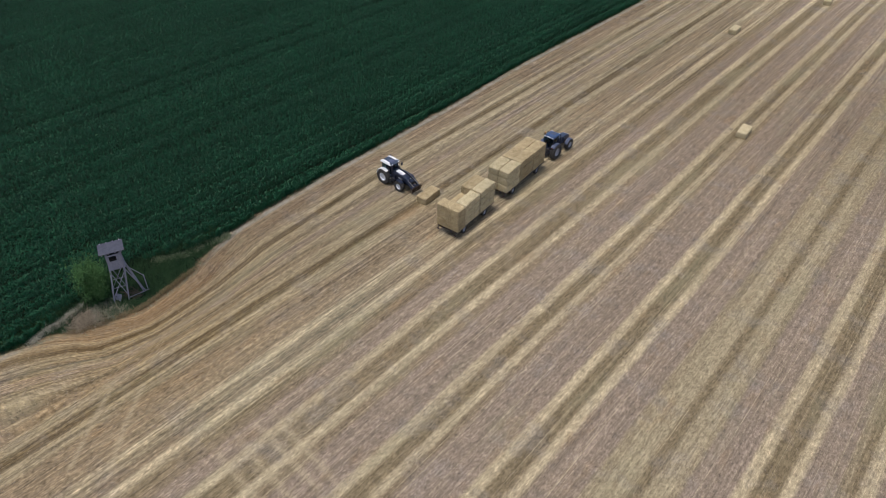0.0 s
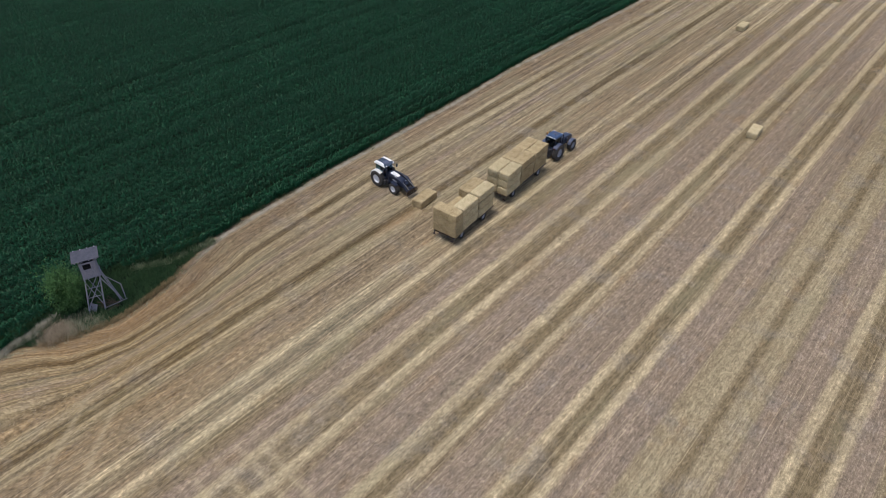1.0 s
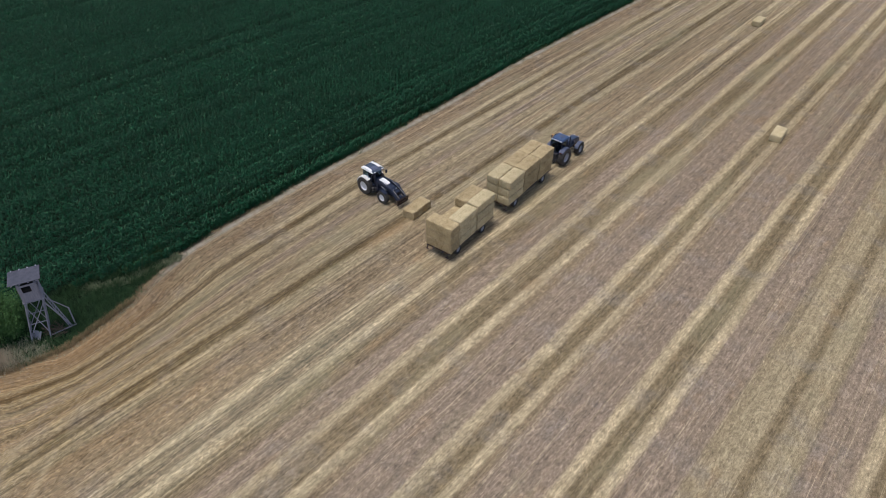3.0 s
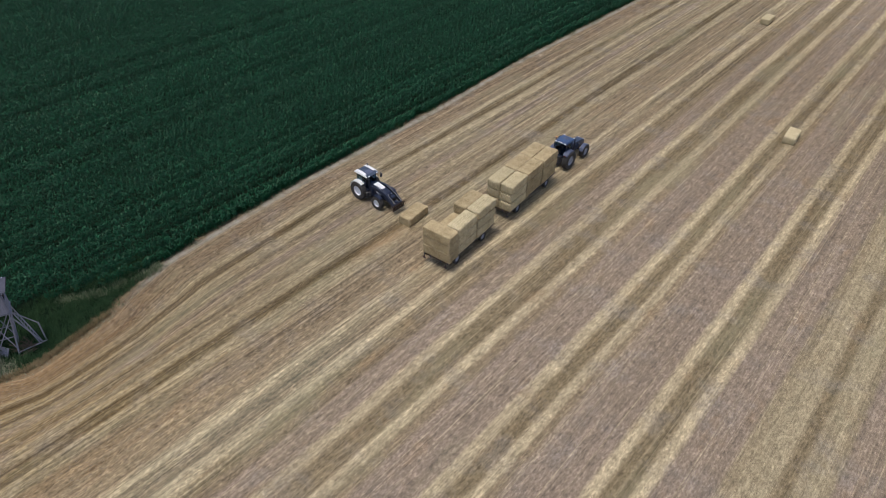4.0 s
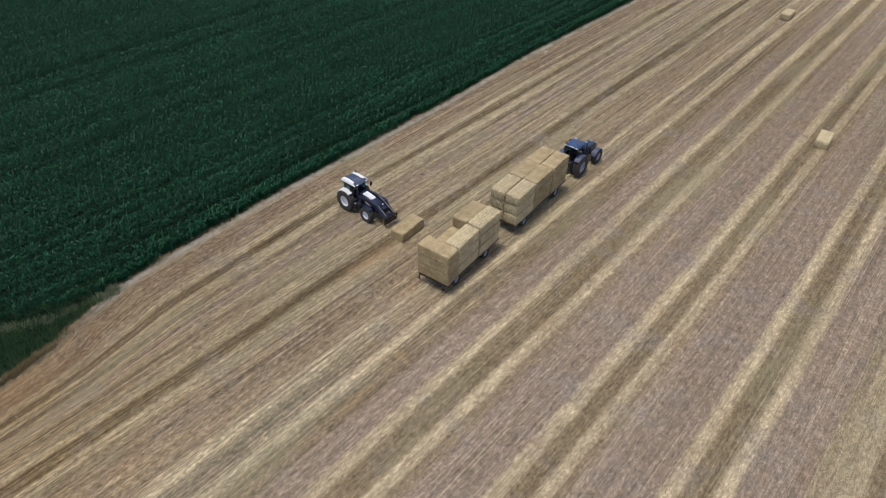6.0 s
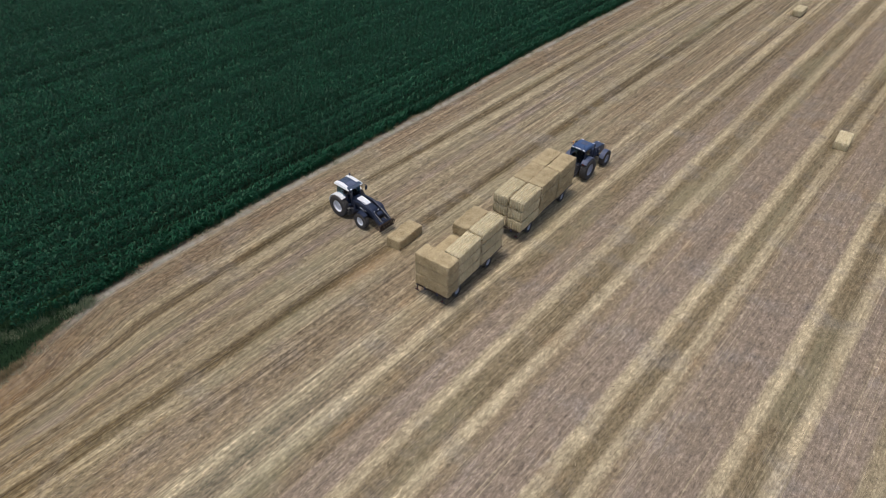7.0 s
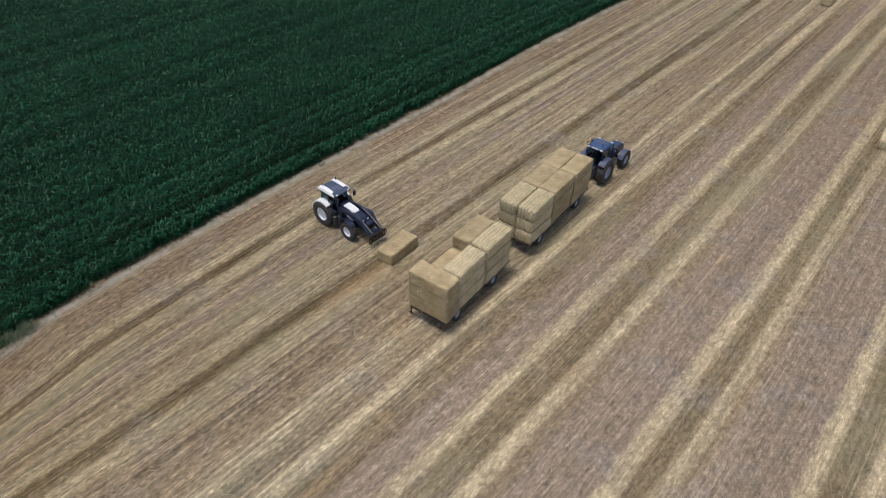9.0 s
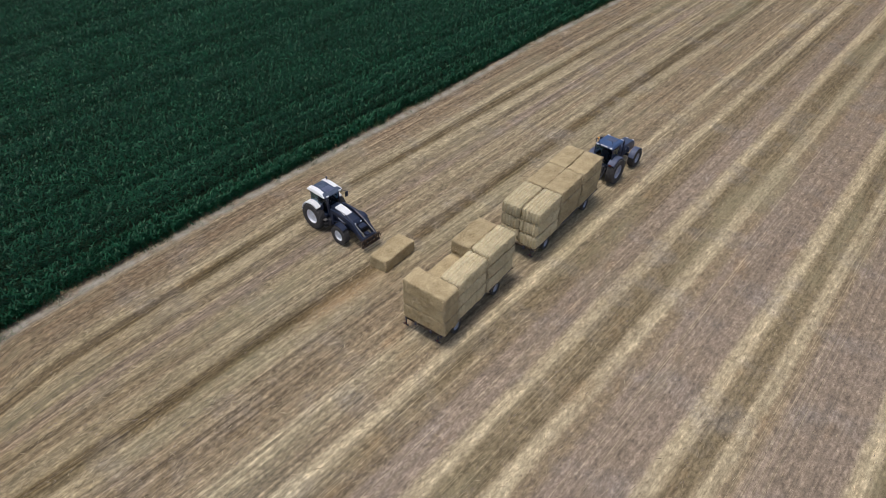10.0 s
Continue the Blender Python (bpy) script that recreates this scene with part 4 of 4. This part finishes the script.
# ---- tractors ----
def tractor(m, label, paint, roof_mat, rim_mat, fender, wheelbase, big, small, roof_half=0.77, roof_back=-0.62):
    """Tractor with its rear axle at the origin, nose towards +y. Returns the thing."""
    ob = thing("tractor", label, "tractor", m)
    rb, rs = big, small
    body = bmesh.new()
    box(body, (0.62, 1.5, 0.62), (0, 0.15, rb), (0, 0, 0), 0.06)
    box(body, (0.46, 2.0, 0.42), (0, 1.3, 0.82), (0, 0, 0), 0.05)
    box(body, (0.40, 1.3, 0.34), (0, wheelbase + 0.05, 0.80), (0, 0, 0), 0.05)
    rod(body, (-0.62, 0, rb), (0.62, 0, rb), 0.17, seg=14)
    rod(body, (-0.70, wheelbase, rs), (0.70, wheelbase, rs), 0.10, seg=12)
    part("chassis", body, "chassis", ob, "dark dusty chassis and axles")
    # bonnet
    y0, y1 = 1.05, wheelbase + 0.72
    hood = prism(bmesh.new(), [(y0, 1.05), (y1 - 0.05, 0.98), (y1 + 0.06, 1.12), (y1 + 0.02, 1.48), (y1 - 0.22, 1.66), (y0 + 0.5, 1.86), (y0, 1.92)], -0.42, 0.42, 0.05, 0.80)
    hd = part("bonnet", hood, paint, ob, smooth=True)
    part("grille", box(bmesh.new(), (0.58, 0.04, 0.34), (0, y1 + 0.045, 1.27), (8, 0, 0), 0.015), "black", hd)
    for s in (-1, 1):
        part("headlight", box(bmesh.new(), (0.14, 0.05, 0.10), (s * 0.24, y1 + 0.01, 1.50), (-20, 0, 0), 0.02), "rim", hd)
        part("side_vent", box(bmesh.new(), (0.02, 0.8, 0.30), (s * 0.405, y0 + 0.75, 1.35), (0, s * -5, 0), 0.008), "black", hd)
        part("stripe", box(bmesh.new(), (0.012, 0.55, 0.10), (s * 0.392, y0 + 1.45, 1.42), (0, s * -5, 0)), "stripe", hd)
        part("fuel_tank", box(bmesh.new(), (0.34, 0.85, 0.5), (s * 0.52, 0.98, 0.82), (0, 0, 0), 0.08), "chassis", ob)
        for k in range(3):
            part("step", box(bmesh.new(), (0.34, 0.28, 0.035), (s * 0.76, 0.98, 0.46 + k * 0.27)), "steel", ob)
    part("exhaust", pipe(bmesh.new(), [(0.56, 1.28, 1.3), (0.62, 1.24, 1.8), (0.62, 1.24, 2.55), (0.62, 1.16, 2.68)], 0.055, 10), "black", ob, smooth=True)
    # cab: floor, pillars, panes, roof
    zf, zr = 1.28, 2.62
    cab = bmesh.new()
    box(cab, (1.45, 1.45, 0.16), (0, 0.32, zf - 0.02), (0, 0, 0), 0.03)
    box(cab, (0.60, 0.30, 0.55), (0, 0.92, zf + 0.28), (0, 0, 0), 0.05)
    c = part("cab", cab, "black", ob)
    lo = [(-0.70, -0.38), (0.70, -0.38), (0.74, 0.42), (0.52, 1.08), (-0.52, 1.08), (-0.74, 0.42)]
    hi = [(-0.66, -0.44), (0.66, -0.44), (0.70, 0.38), (0.54, 0.88), (-0.54, 0.88), (-0.70, 0.38)]
    for k in range(6):
        a, b = Vector((*lo[k], zf)), Vector((*hi[k], zr))
        part("pillar", beam(bmesh.new(), a, b, 0.06, 0.06, 0.01), "black", c)
        a2, b2 = Vector((*lo[(k + 1) % 6], zf)), Vector((*hi[(k + 1) % 6], zr))
        pane = bmesh.new()
        q = [a.lerp(a2, 0.05), a.lerp(a2, 0.95), b.lerp(b2, 0.95), b.lerp(b2, 0.05)]
        n = (a2 - a).cross(b - a).normalized() * 0.006
        vs = [pane.verts.new(p + n) for p in q] + [pane.verts.new(p - n) for p in q]
        for f in ((0, 1, 2, 3), (7, 6, 5, 4), (0, 4, 5, 1), (1, 5, 6, 2), (2, 6, 7, 3), (3, 7, 4, 0)):
            pane.faces.new([vs[i] for i in f])
        part("window", pane, "glass", c, "tinted cab window").visible_shadow = False
    seat = bmesh.new()
    box(seat, (0.5, 0.48, 0.14), (0, 0.10, zf + 0.48), (0, 0, 0), 0.05)
    box(seat, (0.5, 0.12, 0.62), (0, -0.16, zf + 0.78), (-8, 0, 0), 0.05)
    box(seat, (0.3, 0.3, 0.40), (0, 0.08, zf + 0.25))
    part("seat", seat, "black", c)
    sw = bmesh.new()
    lathe(sw, [(0.20, -0.015), (0.215, 0), (0.20, 0.015), (0.185, 0), (0.20, -0.015)], 20)
    part("steering_wheel", sw, "black", c, m=pose(0, 0.62, zf + 0.80, 0, 62, 90))
    roof = prism(bmesh.new(), [(roof_back, zr), (1.10, zr), (1.12, zr + 0.08), (0.92, zr + 0.17), (0.1, zr + 0.21), (roof_back + 0.12, zr + 0.19), (roof_back - 0.02, zr + 0.09)], -roof_half, roof_half, 0.05, 0.86)
    if roof_mat == "white":
        rf = part("roof", roof, "panel", ob, "dark glossy roof between white side rails", smooth=True)
        for s in (-1, 1):
            rail = prism(bmesh.new(), [(roof_back - 0.04, zr + 0.03), (1.04, zr + 0.02), (1.06, zr + 0.07), (0.80, zr + 0.17), (0.1, zr + 0.245), (roof_back + 0.1, zr + 0.225), (roof_back - 0.05, zr + 0.10)], s * roof_half * 1.04, s * roof_half * 0.60, 0.03, 0.90)
            part("roof_rail", rail, "white", rf, "white curved roof rail", smooth=True)
        part("roof_patch", box(bmesh.new(), (0.66, 0.62, 0.04), (0, 0.52, zr + 0.185), (-3, 0, 0), 0.015), "bluegrey", rf, "grey glass roof hatch")
    else:
        rf = part("roof", roof, roof_mat, ob, smooth=True)
        # paler block that stands in for the highlight on the blue roof
        part("roof_patch", box(bmesh.new(), (0.62, 0.50, 0.05), (0.05, 0.48, zr + 0.19), (-2, 0, 0), 0.02), "bluegrey", rf, "pale patch for the highlight on the roof")
        part("lamp_bar", box(bmesh.new(), (0.52, 0.05, 0.08), (0, roof_back - 0.03, zr + 0.13), (12, 0, 0), 0.012), "rim", rf, "pale bar along the rear roof edge")
        guard_bar = pipe(bmesh.new(), [(-0.62, -0.40, zr + 0.1), (-0.74, -0.44, zr + 0.42), (-0.50, -0.44, zr + 0.44), (-0.46, -0.40, zr + 0.16)], 0.022, 6)
        part("beacon_guard", guard_bar, "black", rf)
    for s in (-1, 1):
        for y, tilt in ((1.09, -10), (roof_back, 10)):
            part("work_light", box(bmesh.new(), (0.20, 0.06, 0.10), (s * 0.52, y, zr + 0.09), (tilt, 0, 0), 0.015), "rim", rf)
        arm = bmesh.new()
        pipe(arm, [(s * 0.62, 0.95, 2.45), (s * 1.02, 1.10, 2.50), (s * 1.05, 1.10, 2.30)], 0.018, 6)
        mr = part("mirror_arm", arm, "black", ob)
        part("mirror", box(bmesh.new(), (0.22, 0.07, 0.38), (s * 1.05, 1.11, 2.18), (0, 0, s * 8), 0.03), "black", mr)
    part("beacon", rod(rod(bmesh.new(), (-0.62, -0.3, zr + 0.18), (-0.62, -0.3, zr + 0.34), 0.02), (-0.62, -0.3, zr + 0.34), (-0.62, -0.3, zr + 0.48), 0.06, seg=12), "amber" if paint == "navy" else "black", ob, "small warning beacon")
    part("aerial", rod(bmesh.new(), (0.5, -0.4, zr + 0.2), (0.5, -0.42, zr + 0.75), 0.012, seg=6), "black", ob)
    # rear wings round the big wheels
    for s in (-1, 1):
        wing = bmesh.new()
        rings = []
        for k in range(11):
            a = radians(8 + k * 11.5 if fender == "white" else 44 + k * 8)
            ca, sa = math.cos(a), math.sin(a)
            y, z = -ca * (rb + 0.13), rb + sa * (rb + 0.13)
            yi, zi = -ca * (rb + 0.09), rb + sa * (rb + 0.09)
            rings.append([wing.verts.new(p) for p in ((s * 0.58, y, z), (s * 1.08, y, z), (s * 1.11, yi, zi - 0.05), (s * 0.58, yi, zi))])
        for a, b in zip(rings, rings[1:]):
            for i in range(4):
                wing.faces.new((a[i], a[(i + 1) % 4], b[(i + 1) % 4], b[i]))
        wing.faces.new(rings[0])
        wing.faces.new(rings[-1][::-1])
        wg = part("rear_wing", wing, fender, ob, smooth=True)
        lamp = (-rb - 0.06, rb + 0.40) if fender == "white" else (-0.72 * rb - 0.10, rb * 1.69 + 0.06)
        part("rear_lamp", box(bmesh.new(), (0.22, 0.06, 0.12), (s * 0.80, *lamp), (0, 0, 0), 0.015), "red", wg, "red rear lamp")
        guard = bmesh.new()
        gr = []
        for k in range(7):
            a = radians(62 + k * 11 if fender == "white" else 20 + k * 22)
            y, z = wheelbase - math.cos(a) * (rs + 0.09), rs + math.sin(a) * (rs + 0.09)
            yi, zi = wheelbase - math.cos(a) * (rs + 0.06), rs + math.sin(a) * (rs + 0.06)
            gr.append([guard.verts.new(p) for p in ((s * 0.70, y, z), (s * 1.12, y, z), (s * 1.12, yi, zi), (s * 0.70, yi, zi))])
        for a, b in zip(gr, gr[1:]):
            for i in range(4):
                guard.faces.new((a[i], a[(i + 1) % 4], b[(i + 1) % 4], b[i]))
        guard.faces.new(gr[0])
        guard.faces.new(gr[-1][::-1])
        part("front_wing", guard, "black" if fender == "white" else fender, ob, smooth=True)
        wheel(ob, (s * 0.90, 0, rb), rb, 0.58, rb * 0.56, "tyre", rim_mat, 20, s)
        wheel(ob, (s * 0.92, wheelbase, rs), rs, 0.48, rs * 0.56, "tyre", rim_mat, 18, s)
    # three-point linkage and hitch
    link = bmesh.new()
    for s in (-1, 1):
        beam(link, (s * 0.32, -0.45, 0.62), (s * 0.42, -1.25, 0.58), 0.06, 0.09)
        rod(link, (s * 0.36, -0.35, 1.15), (s * 0.40, -0.95, 0.60), 0.035)
    beam(link, (0, -0.5, 1.05), (0, -1.1, 0.95), 0.06, 0.06)
    box(link, (0.3, 0.5, 0.12), (0, -0.65, 0.50))
    part("linkage", link, "chassis", ob)
    return ob


def front_loader(ob):
    """Front loader with a bale grab, lowered to the ground."""
    base = bmesh.new()
    for s in (-1, 1):
        beam(base, (s * 0.52, 1.42, 0.75), (s * 0.52, 1.42, 1.75), 0.14, 0.26, 0.02)
    beam(base, (-0.6, 1.42, 0.85), (0.6, 1.42, 0.85), 0.16, 0.16, 0.02)
    fl = part("loader_mount", base, "black", ob)
    knee, tip = (3.25, 1.62), (4.34, 0.80)
    for s in (-1, 1):
        arm = prism(bmesh.new(), [(1.30, 1.62), (1.30, 1.86), (2.4, 1.93), (knee[0] + 0.12, knee[1] + 0.18), (tip[0] + 0.08, tip[1] + 0.10), (tip[0] - 0.08, tip[1] - 0.10), (knee[0] - 0.15, knee[1] - 0.12), (2.3, 1.68)], s * 0.52 - 0.085, s * 0.52 + 0.085, 0.012)
        part("loader_arm", arm, "black", fl)
        ram = bmesh.new()
        rod(ram, (s * 0.52, 1.45, 0.95), (s * 0.52, 2.2, 1.22), 0.06)
        part("lift_ram", ram, "black", fl)
        part("ram_rod", rod(bmesh.new(), (s * 0.52, 2.2, 1.22), (s * 0.52, 2.85, 1.46), 0.035), "steel", fl, "bright steel ram rod")
        part("tilt_ram", rod(bmesh.new(), (s * 0.40, 2.6, 1.95), (s * 0.40, 3.5, 1.62), 0.05), "black", fl)
        part("tilt_rod", rod(bmesh.new(), (s * 0.40, 3.5, 1.62), (s * 0.40, 4.38, 1.12), 0.03), "steel", fl)
        part("hose", pipe(bmesh.new(), [(s * 0.44, 1.6, 1.98), (s * 0.44, 2.5, 2.05), (s * 0.44, 3.2, 1.78), (s * 0.44, 4.18, 1.22)], 0.018, 6), "black", fl)
    part("cross_tube", rod(bmesh.new(), (-0.52, 3.72, 1.27), (0.52, 3.72, 1.27), 0.09, seg=12), "black", fl)
    carriage = bmesh.new()
    box(carriage, (1.12, 0.16, 0.46), (0, 4.30, 0.80), (0, 0, 0), 0.02)
    box(carriage, (0.30, 0.34, 0.30), (0, 4.14, 0.98), (0, 0, 0), 0.03)
    part("carriage", carriage, "black", fl)
    part("valve_block", box(bmesh.new(), (0.5, 0.3, 0.22), (0, 3.66, 1.42), (-30, 0, 0), 0.03), "black", fl)
    grab = bmesh.new()
    box(grab, (1.5, 0.12, 0.12), (0, 4.45, 0.46), (0, 0, 0), 0.01)
    box(grab, (1.5, 0.10, 0.10), (0, 4.43, 0.88), (0, 0, 0), 0.01)
    for k in range(6):
        box(grab, (0.07, 0.07, 0.42), (-0.70 + k * 0.28, 4.44, 0.67))
    for s in (-1, 1):
        box(grab, (0.06, 0.30, 0.46), (s * 0.52, 4.33, 0.74), (0, 0, 0), 0.01)
    g = part("grab_frame", grab, "rust", fl, "dark rusty steel grab frame")
    for s in (-1, 1):
        jaw = bmesh.new()
        for x in (-0.62, -0.22):
            pipe(jaw, [(-s * x, 4.45, 0.95), (-s * x, 4.57, 1.06), (-s * x, 4.70, 0.98), (-s * x, 4.74, 0.80)], 0.032, 6)
        rod(jaw, (s * 0.18, 4.57, 1.06), (s * 0.66, 4.57, 1.06), 0.04)
        part("grab_jaw", jaw, "rust", g)
        part("jaw_ram", rod(bmesh.new(), (s * 0.42, 4.40, 0.98), (s * 0.42, 4.56, 1.08), 0.04), "black", g)
    for k in range(4):
        part("tine", rod(bmesh.new(), (-0.6 + k * 0.4, 4.47, 0.46), (-0.6 + k * 0.4, 4.91, 0.42), 0.024, 0.006, 6), "steel", g)


white = tractor(pose(-42.28, 41.95, 0, 0, 0, -91) @ Matrix.Scale(0.86, 4), "white tractor with black front loader on the stubble", "black", "white", "rim", "white", 2.58, 0.93, 0.68)
front_loader(white)
part("bonnet_top", prism(bmesh.new(), [(1.42, 1.86), (2.30, 1.735), (2.52, 1.69), (2.52, 1.715), (2.30, 1.80), (1.95, 1.90), (1.50, 1.955), (1.42, 1.94)], -0.31, 0.31, 0.02, 0.85), "white", white, "white bonnet panel", smooth=True)
for s in (-1, 1):
    part("bonnet_flash", box(box(bmesh.new(), (0.03, 0.62, 0.10), (s * 0.418, 2.18, 1.30), (-14, s * -5, 0), 0.008), (0.03, 0.10, 0.34), (s * 0.42, 2.46, 1.22), (-24, s * -5, 0), 0.008), "white", white, "white flash on the bonnet side")
tractor(pose(-32.70, 57.05, 0, 0, 0, 0.6) @ Matrix.Scale(0.91, 4), "dark blue-grey tractor hitched to two loaded trailers", "navy", "blue", "rimblue", "bluegrey", 2.95, 0.92, 0.68, 0.68, -0.48)
